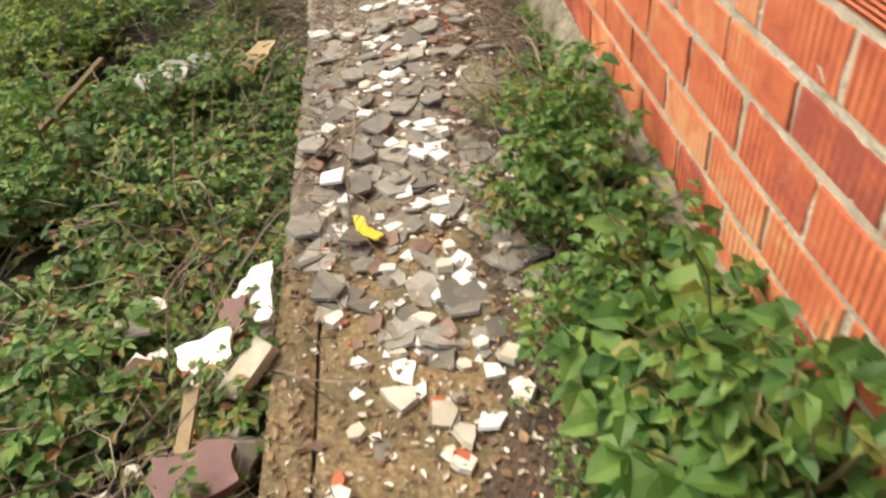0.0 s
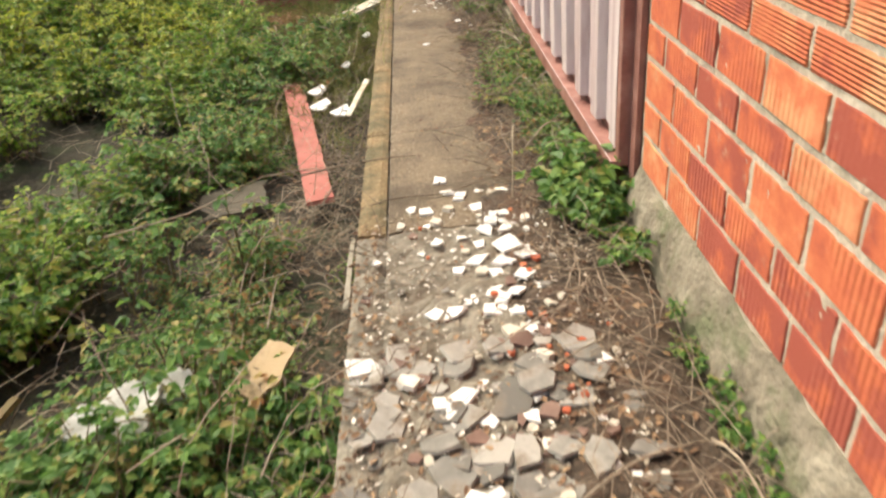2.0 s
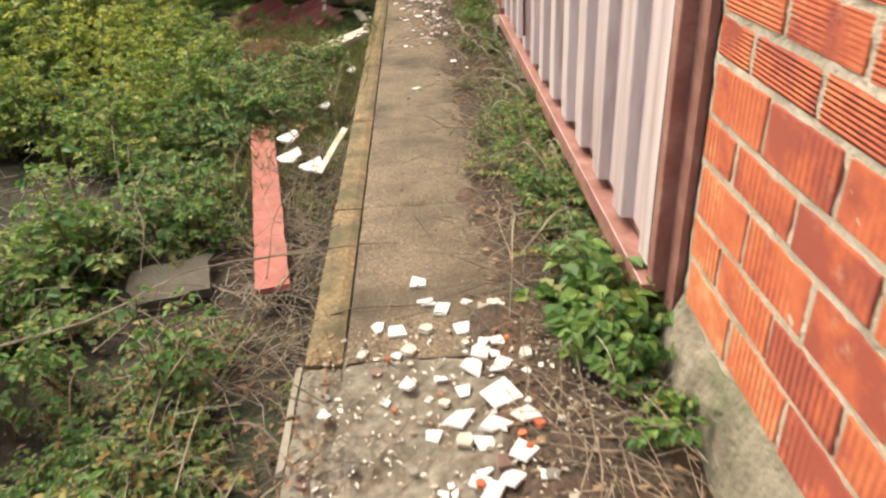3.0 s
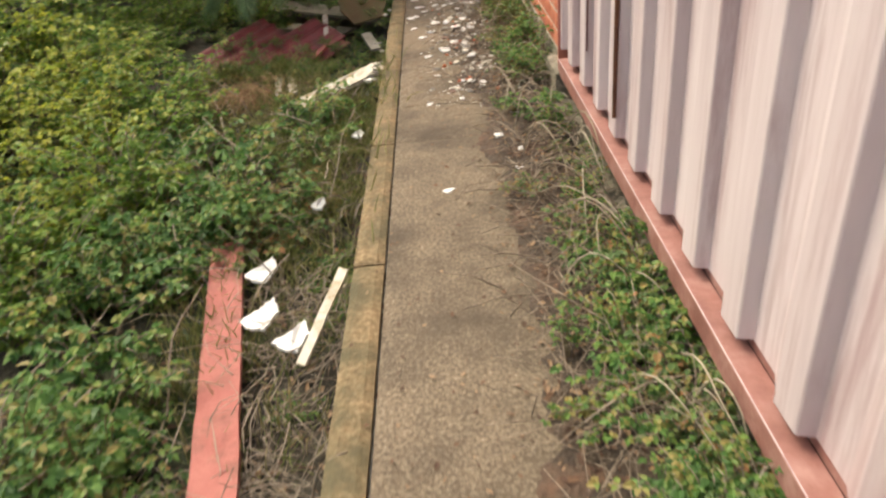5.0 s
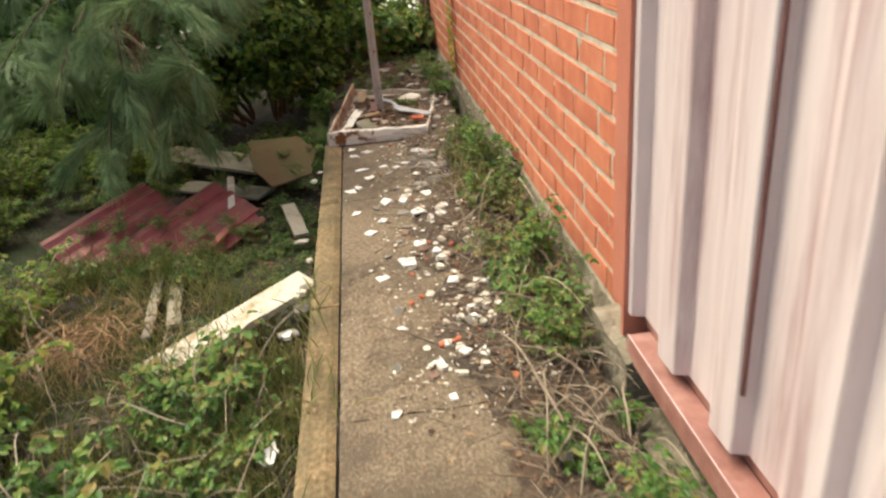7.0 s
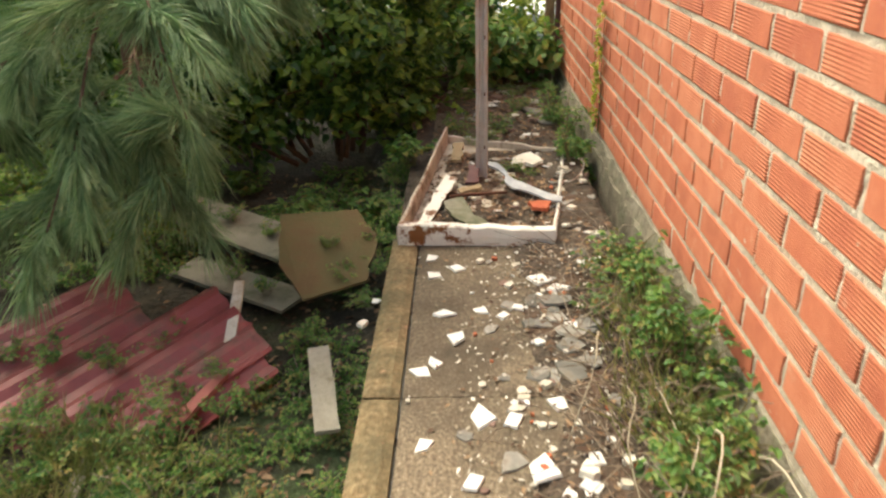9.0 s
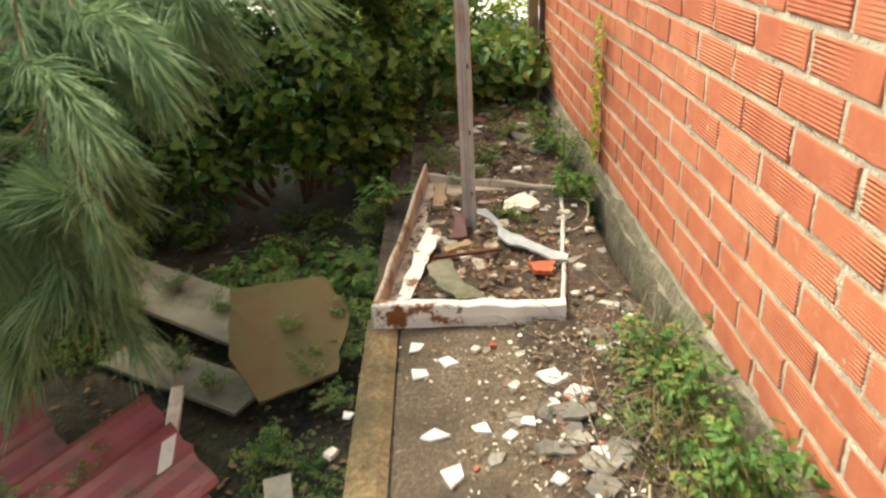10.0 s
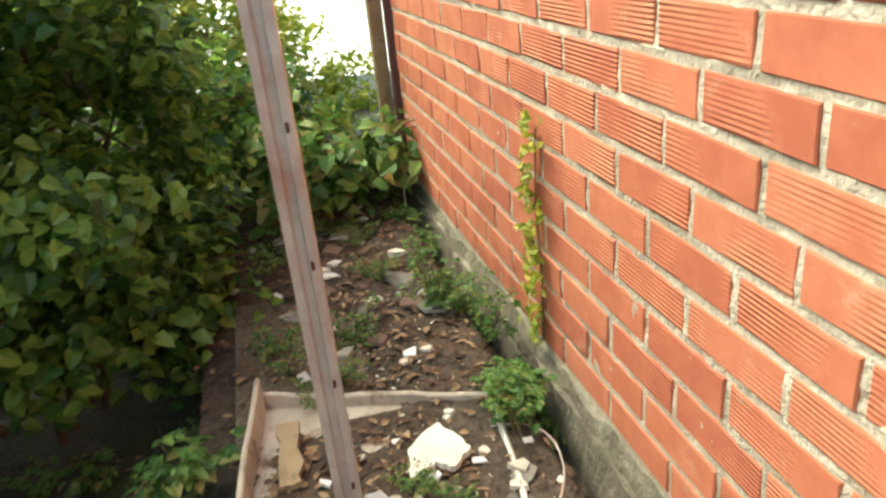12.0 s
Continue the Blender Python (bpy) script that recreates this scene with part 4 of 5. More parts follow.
for x, y, q in ((.03, 2.52, 1.3), (-.34, 2.23, 1.4), (-.12, 2.42, .9), (-.02, 2.30, 1.0), (.05, 2.28, .9), (-.30, 2.08, .8)):
    put("w", x, y, q, z=.04, tilt=8)

# ---------- fine litter ----------
random.seed(21)


def scatter(name, n, rx, ry, fz, size, mt, label, cat):
    P, D, N, L, W = [], [], [], [], []
    for i in range(n):
        x, y = rx(), ry()
        P.append((x, y, fz(x, y) + rnd(0.002, 0.012)))
        a = rnd(0, 6.283)
        D.append((math.cos(a), math.sin(a), rnd(-.15, .3)))
        N.append((rnd(-.5, .5), rnd(-.5, .5), 1))
        l = size * rnd(0.4, 1.3)
        L.append(l); W.append(l * rnd(0.3, 0.7))
    return tagged(part(name, leaves(P, D, N, L, W, 0.2, 0.05), mt), label, cat, kind="stuff")


def floor_z(x, y):
    return max(soil_z(x, y) if x > -0.5 else -9, 0.0 if KERB_L < x < 0.44 and y < 14.4 else -9, ground_z(x, y))


scatter("leaf_litter", 2600, lambda: rnd(0.12, 0.62), lambda: rnd(0, 16.5), floor_z, 0.035, M["litter"], "dry brown leaves and bark bits on the soil", "leaf litter")
scatter("leaf_litter_weeds", 5000, lambda: -0.52 - abs(random.gauss(0, 0.7)), lambda: rnd(0, 14), ground_z, 0.04, M["litter"], "dry brown leaves under the weeds", "leaf litter")
scatter("leaf_litter_rubble", 1500, lambda: rnd(-.45, .45), lambda: rnd(0.5, 3.9), floor_z, 0.03, M["litter"], "brown leaves and bark among the rubble", "leaf litter")
scatter("leaf_litter_path", 500, lambda: rnd(-.5, .2), lambda: rnd(0.5, 12), floor_z, 0.022, M["litter"], "scattered brown leaf bits on the concrete", "leaf litter")
scatter("leaf_litter_slab", 1500, lambda: 0.42 - abs(random.gauss(0, .22)), lambda: rnd(4.5, 12), floor_z, 0.024, M["litter"], "brown leaf bits and bark strewn over the path", "leaf litter")
scatter("leaf_litter_kerb", 900, lambda: rnd(-.64, -.40), lambda: rnd(.5, 4.7), floor_z, 0.03, M["litter"], "brown leaves and bark over the broken kerb", "leaf litter")
scatter("rubble_crumbs", 700, lambda: rnd(-.2, .42), lambda: rnd(8.7, 11.9), floor_z, 0.02, M["debris"], "pale crumbs and grit over the path", "rubble")
scatter("leaf_litter_tray", 1100, lambda: rnd(-.36, .3), lambda: rnd(12.1, 13.3), tray_fill, 0.035, M["litter"], "dry leaves lying in the tray", "leaf litter")
scatter("leaf_litter_end", 2600, lambda: random.gauss(0.1, .3), lambda: rnd(13.4, 17.5), floor_z, 0.04, M["litter"], "dry leaves at the end of the path", "leaf litter")
scatter("rubble_dust", 2200, lambda: rnd(-.46, .42), lambda: rnd(0.6, 4.7), floor_z, 0.022, M["debris"], "pale crumbs of plaster and tile", "rubble")
scatter("rubble_dust_far", 1100, lambda: random.gauss(0.08, .16), lambda: rnd(8.6, 13.9), floor_z, 0.018, M["debris"], "pale crumbs of plaster and tile", "rubble")


# ---------- twigs ----------
def twig(a, b, sag, r, label="dry bare twig lying over the ground", mt="twig"):
    a, b = Vector(a), Vector(b)
    pts = []
    k = rnd(0, 9)
    for i in range(9):
        t = i / 8
        p = a.lerp(b, t) + Vector((0, 0, sag * 4 * t * (1 - t)))
        p += Vector((nz(t * 2.2, k, 1), nz(t * 2.2, k, 1, 5), 0.4 * nz(t * 2.2, k, 1, 9))) * 0.08 * (b - a).length
        pts.append(p)
    return tagged(part("twig", tube(pts, r, r * .45, 5), M[mt]), label, "twig", group="dry twigs")


random.seed(31)
for i in range(110):
    side = random.random()
    if side < 0.55:
        x, y = -0.6 - abs(random.gauss(0, .35)), rnd(0.6, 9.5)
        z = ground_z(x, y) + rnd(.02, .16)
    else:
        x, y = rnd(0.2, 0.55), rnd(1.8, 9.5)
        z = floor_z(x, y) + rnd(0.01, .10)
    a = rnd(0, 6.283)
    l = rnd(0.2, 0.75)
    x2, y2 = min(.60, x + math.cos(a) * l * .6), y + math.sin(a) * l
    twig((x, y, z), (x2, y2, max(floor_z(x2, y2) + .01, z + rnd(-.08, .06))), rnd(0, .08), rnd(.002, .0055))
twig((-0.62, 4.75, -.02), (0.28, 4.95, .03), .02, .004)
twig((-0.9, 5.35, -.05), (-.25, 5.3, .02), .03, .006)
twig((-0.28, 2.35, .03), (-.24, 2.9, .03), .01, .007)
twig((-0.28, 1.95, .03), (-.33, 2.5, .06), .03, .005)
twig((0.12, 3.0, .03), (.52, 3.14, .05), .06, .006)
twig((0.52, 3.14, .06), (.57, 2.55, .03), .05, .005)
twig((-1.6, 4.6, .10), (-.55, 5.3, .02), .04, .005)
for i in range(9):
    y = rnd(5.4, 9.0)
    twig((0.55, y, .06), (rnd(.05, .2), y - rnd(.0, .35), .02), rnd(.02, .12), .005, "pale bare runner arching over the soil")
for i in range(7):
    y = rnd(7.0, 8.6)
    twig((0.30, y, .05), (.58, y - rnd(.3, .8), .05), rnd(.1, .22), .0045, "pale bare runner arching over the soil")


for i in range(34):
    y = rnd(5.2, 11.2)
    x = rnd(.28, .56)
    a = rnd(-1.2, 1.2) - math.pi / 2
    l = rnd(.3, .8)
    x2, y2 = min(.6, max(.08, x + math.cos(a) * l * .6)), y + math.sin(a) * l
    twig((x, y, .02), (x2, y2, .03), rnd(.06, .26), rnd(.003, .0048), "pale bare runner arching over the soil", "runner")


def tangle(name, n, rx, ry, fz, label):
    out = []
    for i in range(n):
        x, y = rx(), ry()
        a, l = rnd(0, 6.283), rnd(.1, .35)
        p = Vector((x, y, fz(x, y) + rnd(0, .05)))
        q = p + Vector((math.cos(a) * l, math.sin(a) * l, rnd(-.02, .12)))
        out.append(tube([p, (p + q) / 2 + Vector((rnd(-.04, .04), rnd(-.04, .04), rnd(0, .05))), q], rnd(.0012, .003), .0012, 4))
    tagged(part(name, join(out), M["twig"]), label, "twigs", kind="stuff")


tangle("dry_tangle", 700, lambda: -0.54 - abs(random.gauss(0, .28)), lambda: rnd(1, 9.5), ground_z, "tangle of dry thin stems beside the kerb")
tangle("dry_tangle_kerb", 420, lambda: rnd(-1.0, -.53), lambda: rnd(4.8, 7.4), lambda x, y: ground_z(x, y) + .03, "pale dry stems heaped beside the kerb")
tangle("dry_tangle_start", 260, lambda: rnd(-1.1, -.5), lambda: rnd(.6, 2.2), lambda x, y: ground_z(x, y) + .04, "pale dry stems heaped beside the kerb")
tangle("dry_tangle_wall", 1250, lambda: rnd(.2, .6), lambda: rnd(1.5, 12), floor_z, "tangle of dry thin stems below the wall")
tangle("dry_tangle_slab", 330, lambda: .42 - abs(random.gauss(0, .2)), lambda: rnd(4.6, 11.5), floor_z, "thin dry stems strewn over the path")
tangle("dry_tangle_rubble", 170, lambda: rnd(-.62, -.25), lambda: rnd(.7, 4.6), floor_z, "dry stems lying over the broken kerb")
tangle("dry_tangle_weeds", 900, lambda: rnd(-3.2, -.7), lambda: rnd(0, 10), lambda x, y: ground_z(x, y) + rnd(0, .2), "dry thin stems among the weeds")

for i in range(135):
    x, y = -0.72 - abs(random.gauss(0, .9)), rnd(.1, 10) ** 1.0 * (1 if i % 2 else .45)
    z = ground_z(x, y)
    a = rnd(0, 6.283)
    l = rnd(.25, .8)
    twig((x, y, z), (x + math.cos(a) * l, y + math.sin(a) * l, z + rnd(.12, .5)), rnd(.02, .12), rnd(.003, .006), "dry bare stem standing among the brambles")

out = []
for i in range(240):
    x, y = -1.68 + random.gauss(0, .14), 10.0 + random.gauss(0, .12)
    p = Vector((x, y, ground_z(x, y) + .12 + random.gauss(0, .04)))
    a = rnd(0, 6.283)
    q = p + Vector((math.cos(a), math.sin(a), rnd(-.5, .15))) * rnd(.12, .3)
    out.append(tube([p, (p + q) / 2 + Vector((0, 0, .03)), q], .003, .0015, 4))
tagged(part("straw_heap", join(out), M["straw"]), "heap of brown dry straw in the weeds", "straw", kind="stuff")

# ---------- weeds ----------
random.seed(41)
LOW = [bush("bramble", 0.36, 0.36, 15, 10, 0.042, M["leaf"], "low green bramble with small leaves in threes") for _ in range(3)]
MIX = [bush("russet_bramble", 0.34, 0.30, 13, 8, 0.042, M["leaf_mix"], "straggling bramble with green and russet leaves", lo=.3) for _ in range(3)]
# the thicket takes the lightened leaf, so its brightness is partly painted
TALL = [bush("tall_bramble", 0.55, 0.8, 26, 14, 0.05, M["leaf_sunlit"], "tall arching green bramble thicket") for _ in range(3)]
BIG = [bush("broad_weed", 0.20, 0.28, 9, 6, 0.066, M["leaf"], "broad-leaved green weed at the wall", stem_mat=M["stem"], lo=.4) for _ in range(2)]
YEL = [bush("yellow_shrub", 0.5, 1.0, 22, 14, 0.05, M["leaf_yellow"], "yellow-green leafy shrub in the weeds", stem_mat=M["stem"]) for _ in range(1)]
LEGGY = [bush("leggy_weed", 0.24, 0.62, 7, 7, 0.05, M["leaf"], "tall thin-stemmed weed with sparse green leaves", stem_mat=M["stem"], lo=.25) for _ in range(3)]
USED = set()


def plant(kind, x, y, s=1.0, z=None):
    o = random.choice(kind)
    z = floor_z(x, y) if z is None else z
    m = pose(x, y, z - 0.01, rnd(-8, 8), rnd(-8, 8), rnd(0, 360))
    if o.name not in USED:
        USED.add(o.name)
        o.scale = (s, s, s)
        o.matrix_basis = m @ Matrix.Diagonal((s, s, s, 1))
        return
    c = copy_thing(o, Matrix())
    c.matrix_basis = m @ Matrix.Diagonal((s, s, s, 1))


def clear(x, y):
    """Keeps the boards and sheets in sight."""
    if abs(x - (-0.80 - (y - 5.44) * 0.197)) < 0.30 and 4.9 < y < 7.5:
        return False
    if -1.05 < x < -.6 and 3.75 < y < 4.3:
        return False
    if -2.1 < x < -.5 and 9.6 < y < 12.9 or -2.75 < x < -2 and 10.7 < y < 12.3:
        return False
    if -1.75 < x < -0.9 and 4.9 < y < 5.95:
        return False
    if x > -0.95 and 4.6 < y < 7.6:
        return False
    if x > -0.85 and 4.4 < y < 10:
        return False
    return True


for i in range(360):
    x, y = -0.68 - abs(random.gauss(0, 1.15)), rnd(-.3, 11.4)
    gap = nz(x, y, .95, 17)
    if clear(x, y) and gap > -.30:
        if gap > .12 and x < -.95:
            plant(LEGGY, x, y, rnd(.7, 1.15))
        plant(LOW if nz(x, y, .8, 3) > -.05 else MIX, x, y, rnd(.7, 1.1) * (1 + .3 * smooth(-1, -2, x)) * (1 + .5 * nz(x, y, 1.1, 9)))
for i in range(190):
    x, y = -1.9 - 5.5 * rnd(0, 1) ** 1.5, rnd(0.3, 13)
    if x > -2.8 and 10.5 < y < 12.6:
        continue
    plant(TALL, x, y, rnd(.55, 1.0) * (1 + .4 * smooth(-2.5, -4.5, x)))
for i in range(14):
    plant(LOW, rnd(-.75, -.58), rnd(.2, 3.4), rnd(.55, .9))
for x, y, s in ((-2.7, 8.6, 1.0), (-3.1, 9.2, 1.2), (-2.9, 10.0, 1.1), (-3.8, 8.2, 1.2), (-3.6, 10.5, 1.3), (-2.3, 8.9, .9), (-2.5, 9.5, 1.0), (-3.0, 7.8, 1.0), (-2.2, 7.9, .7), (-4.2, 9.3, 1.3)):
    plant(YEL, x, y, s)
for i in range(26):
    x, y = rnd(-2.2, -.75), rnd(-.2, 3.0)
    plant(BIG, x, y, rnd(.7, 1.1))
for i in range(11):
    plant(BIG, rnd(.50, .64), rnd(.5, 1.35), rnd(.9, 1.25))
for x, y, c in ((-.92, 12.85, .9), (-.65, 13.0, .9), (-1.2, 13.0, 1.0), (-.5, 13.25, .8), (-.8, 13.15, 1.0), (-.55, 12.75, .6), (.62, 13.4, .7), (.6, 14.0, .7)):
    plant(BIG, x, y, c)
for x, y, c in ((-1.35, 11.1, .3), (-1.6, 11.35, .35), (-1.15, 11.3, .25), (-1.75, 11.0, .35), (-1.45, 11.6, .3), (-1.05, 11.05, .3), (-1.9, 11.4, .4)):
    plant(LOW, x, y, c, -0.21)
for i in range(38):
    plant(LOW, rnd(-1.6, -.8), rnd(2.9, 4.6), rnd(.4, .62))
for i in range(16):
    plant(MIX, rnd(-1.85, -1.0), rnd(4.3, 6.2), rnd(.45, .75))
for x, y, c, z in ((-1.5, 12.75, .35, -.16), (-1.25, 12.55, .3, -.16), (-1.05, 12.3, .28, -.1), (-.85, 12.2, .22, -.08), (-1.35, 12.25, .35, -.25), (-1.15, 12.05, .3, -.25), (-1.7, 12.6, .4, -.2), (-.75, 12.05, .3, -.18), (-.6, 12.15, .3, -.2), (-.95, 12.65, .4, -.15), (-.62, 11.9, .35, -.25), (-.85, 11.65, .35, -.28)):
    plant(LOW, x, y, c, z)
for x, y, c in ((.63, 2.5, .5), (.62, 2.75, .4), (.64, 3.05, .35), (.64, 3.3, .4), (.63, 3.7, .3), (.6, 2.3, .6), (.58, 2.6, .45)):
    plant(BIG, x, y, c, .04)
# strip below the wall
for i in range(16):
    plant(LEGGY, rnd(.28, .60), rnd(.4, 2.35), rnd(.6, 1.0))
for i in range(9):
    plant(MIX, rnd(.26, .55), rnd(.5, 2.6), rnd(.45, .75))
for x, y, s in ((.42, 4.55, .8), (.50, 4.75, .9), (.55, 4.5, .8), (.48, 4.35, .6), (.58, 4.1, .5), (.60, 3.5, .3), (.62, 3.2, .35), (.55, 2.9, .3)):
    plant(BIG, x, y, s * 1.3)
    plant(LOW, x, y + .1, s * .6)
for i in range(46):
    plant(random.choice((LOW, MIX, MIX, MIX, BIG, LEGGY)), .58 - abs(random.gauss(0, .13)), rnd(4.9, 9.6), rnd(.3, .65))
for i in range(18):
    plant(random.choice((LOW, MIX)), rnd(.44, .58), rnd(4.9, 6.7), rnd(.45, .75))
for i in range(12):
    plant(LOW, rnd(-1.45, -.9), rnd(3.4, 4.2), rnd(.25, .42))
for i in range(22):
    plant(LEGGY, rnd(-2.6, -1.05), rnd(1.2, 5.2), rnd(.7, 1.1))
for x, y, q in ((-1.9, 11.25, .32), (-1.6, 11.2, .3), (-1.35, 11.3, .28), (-2.1, 11.45, .32), (-1.75, 11.45, .22), (-1.45, 11.5, .2), (-1.25, 11.2, .3), (-1.05, 11.25, .35), (-1.7, 11.0, .4), (-1.4, 11.0, .38), (-2.0, 11.0, .45), (-1.1, 10.95, .35)):
    plant(LOW, x, y, q, .35 * (y - 11.5) - .22)
for i in range(34):
    plant(random.choice((LOW, LOW, TALL)), rnd(-4.2, -2.8), rnd(11.2, 13.5), rnd(.5, .9))
for i in range(13):
    plant(random.choice((LOW, BIG)), rnd(-2.4, -.62), rnd(12.95, 13.9), rnd(.45, .8))
for i in range(22):
    plant(LOW, rnd(-2.7, -1.75), rnd(12.1, 13.1), rnd(.4, .65))
for i in range(20):
    plant(random.choice((LOW, MIX)), rnd(-1.1, -.6), rnd(10.4, 11.75), rnd(.28, .45))
for i in range(14):
    plant(LOW, rnd(-2.3, -1.2), rnd(10.7, 11.2), rnd(.4, .6))
for i in range(12):
    plant(LOW, rnd(-.66, -.5), rnd(12.2, 14.2), rnd(.25, .45), -.12)
for i in range(16):
    plant(LEGGY, rnd(.44, .62), rnd(1.1, 2.4), rnd(.65, 1.0))
for i in range(6):
    plant(LEGGY, rnd(.46, .60), rnd(.55, 1.25), rnd(1.1, 1.35))
for i in range(6):
    plant(BIG, rnd(.52, .62), rnd(.6, 1.15), rnd(1.4, 1.8))
for i in range(26):
    plant(random.choice((MIX, MIX, LEGGY)), rnd(.36, .60), rnd(8.9, 11.8), rnd(.4, .75))
for i in range(12):
    plant(LEGGY, rnd(.46, .60), rnd(9.6, 11.5), rnd(.55, .8))
for i in range(30):
    plant(random.choice((LOW, BIG, LEGGY)), rnd(.44, .64), rnd(12.9, 16.3), rnd(.3, .6))
for i in range(26):
    plant(random.choice((LOW, LEGGY)), rnd(-.35, .3), rnd(13.7, 17.0), rnd(.25, .5))
for x, y, q in ((.16, 12.95, .22), (.22, 12.88, .2), (.1, 13.0, .2), (-.1, 13.5, .3), (.0, 13.6, .3)):
    plant(LOW, x, y, q, .03)
for i in range(14):
    x, y = rnd(-.85, -.56), rnd(4.6, 11.8)
    plant(LOW, x, y, rnd(.25, .5))
for x, y, s in ((-1.3, 11.2, .4), (-1.55, 11.5, .4), (-1.0, 11.4, .35), (-.85, 11.75, .4), (-1.9, 11.1, .5), (-.8, 12.2, .3), (-.75, 12.75, .6), (-.95, 12.9, .6), (-1.25, 13.0, .6), (-.6, 12.5, .35), (.12, 12.75, .25), (-.62, 11.2, .35)):
    plant(LOW, x, y, s)


def blades(name, spots, n, h, label):
    P, D, N, L, W = [], [], [], [], []
    for x, y, r in spots:
        for i in range(n):
            px, py = x + random.gauss(0, r), y + random.gauss(0, r)
            P.append((px, py, floor_z(px, py) - .01))
            D.append((random.gauss(0, .5), random.gauss(0, .5), 1))
            N.append((rnd(-1, 1), rnd(-1, 1), .2))
            L.append(h * rnd(.5, 1.2)); W.append(rnd(.004, .008))
    tagged(part(name, leaves(P, D, N, L, W, .1, .35), M["grass"]), label, "grass", kind="stuff")


blades("grass", [(rnd(-1.3, -.62), rnd(6.2, 10.0), .10) for _ in range(45)] + [(rnd(-2.1, -.62), rnd(8.6, 11.0), .10) for _ in range(75)] + [(rnd(-.9, -.6), rnd(8, 9.6), .08) for _ in range(18)] + [(rnd(.4, .58), rnd(10.3, 11.6), .07) for _ in range(12)], 45, .20, "thin pale green grass beside the kerb")

# creeper on the wall
e = new("creeper")
pts = [(WALL - .012, 13.42, .12), (WALL - .015, 13.40, .35), (WALL - .015, 13.43, .6), (WALL - .015, 13.41, .86)]
part("stem", tube(pts, .005, .002, 5), M["stem"], e)
P, D, N, L, W = [], [], [], [], []
for i in range(150):
    z = rnd(.12, .9)
    P.append((WALL - .02 - rnd(0, .03), 13.41 + random.gauss(0, .035), z))
    D.append((rnd(-.6, 0), rnd(-1, 1), rnd(-.8, .5))); N.append((-1, rnd(-.5, .5), .4)); L.append(rnd(.025, .05)); W.append(rnd(.02, .04))
foliage("foliage", leaves(P, D, N, L, W), M["leaf_yellow"], e)
tagged(e, "yellow-green creeper climbing the brick wall", "creeper")

# ---------- trees and hedge ----------
random.seed(51)
hedge = [(-1.1, -.5, .35, .5, .3, .35), (-.1, -.25, .55, .6, .4, .40), (-.9, -.3, .35, .8, .5, .45), (.35, .35, .35, .55, .7, .45), (0, 0, .75, .75, .6, .6), (.25, .9, .9, .7, .8, .8), (-.9, .2, .8, .9, .7, .8), (.1, .5, 1.7, .8, .8, .7), (-1.0, .8, 1.8, 1.0, .9, .8), (-.2, .2, 2.5, .9, .8, .6), (-1.3, .2, 2.7, 1.0, .9, .7)]
cloud("ivy_hedge", (-1.05, 14.1, -0.2), hedge, 33000, .08, M["leaf_dark"], "tall dense dark ivy hedge overhanging the path", "hedge")
cloud("ivy_hedge", (-3.2, 14.6, -0.2), [(0, 0, .4, 1.2, .8, .5), (0, 0, .9, 1.1, .8, .9), (-1.2, .2, 1.2, 1.1, .9, 1.2), (.5, .3, 2.0, 1.2, .9, .9), (-.8, .3, 2.6, 1.2, .9, .9)], 22000, .085, M["leaf_dark"], "tall dense dark hedge behind the pine", "hedge")
# pale yellow leaves paint the strong light on this tree
cloud("leafy_tree", (-0.9, 18.4, -0.2), [(0, 0, 1.2, 1.0, .8, .9), (.9, .3, .7, .7, .6, .6), (-1.2, .2, 2.0, 1.2, .9, 1.0), (.2, .2, 2.4, .8, .8, .7), (.5, -.8, 1.0, .6, .6, .6), (.4, -1.0, 1.8, .6, .6, .6)], 8000, .085, M["leaf_yellow"], "leafy tree at the end of the path, sunlight put into its leaf colour", "tree", trunk=(.06, 1.2))
# the hedge's sunlit far side, painted with the lightened leaf colour
cloud("leafy_shrub", (-0.62, 16.0, -0.2), [(0, -.4, .5, .35, .5, .45), (.05, .3, .9, .45, .5, .6), (-.2, .2, 1.8, .5, .6, .6), (.15, .5, 2.5, .5, .6, .5), (.2, .9, .5, .4, .4, .4)], 3600, .075, M["leaf_sunlit"], "green shrub beside the path, sunlight put into its leaf colour", "shrub")
# likewise brightened by leaf colour; covers the grey edge of the slab behind
cloud("leafy_shrub", (0.25, 17.3, -0.2), [(0, 0, .35, .5, .4, .35), (-.5, .1, .6, .4, .4, .45), (.4, .2, .5, .35, .35, .35), (-.2, .3, 1.0, .35, .35, .3)], 2200, .075, M["leaf_yellow"], "yellow-green shrub beyond the wall's end, sunlight put into its leaf colour", "shrub")
cloud("leafy_shrub", (0.40, 15.5, -0.1), [(0, 0, .30, .35, .35, .28), (.15, -.2, .45, .25, .25, .2), (-.3, -.3, .4, .4, .4, .35), (-.5, .2, .6, .4, .4, .5)], 1800, .10, M["leaf"], "bright green narrow-leaved shrub at the wall's end", "shrub")
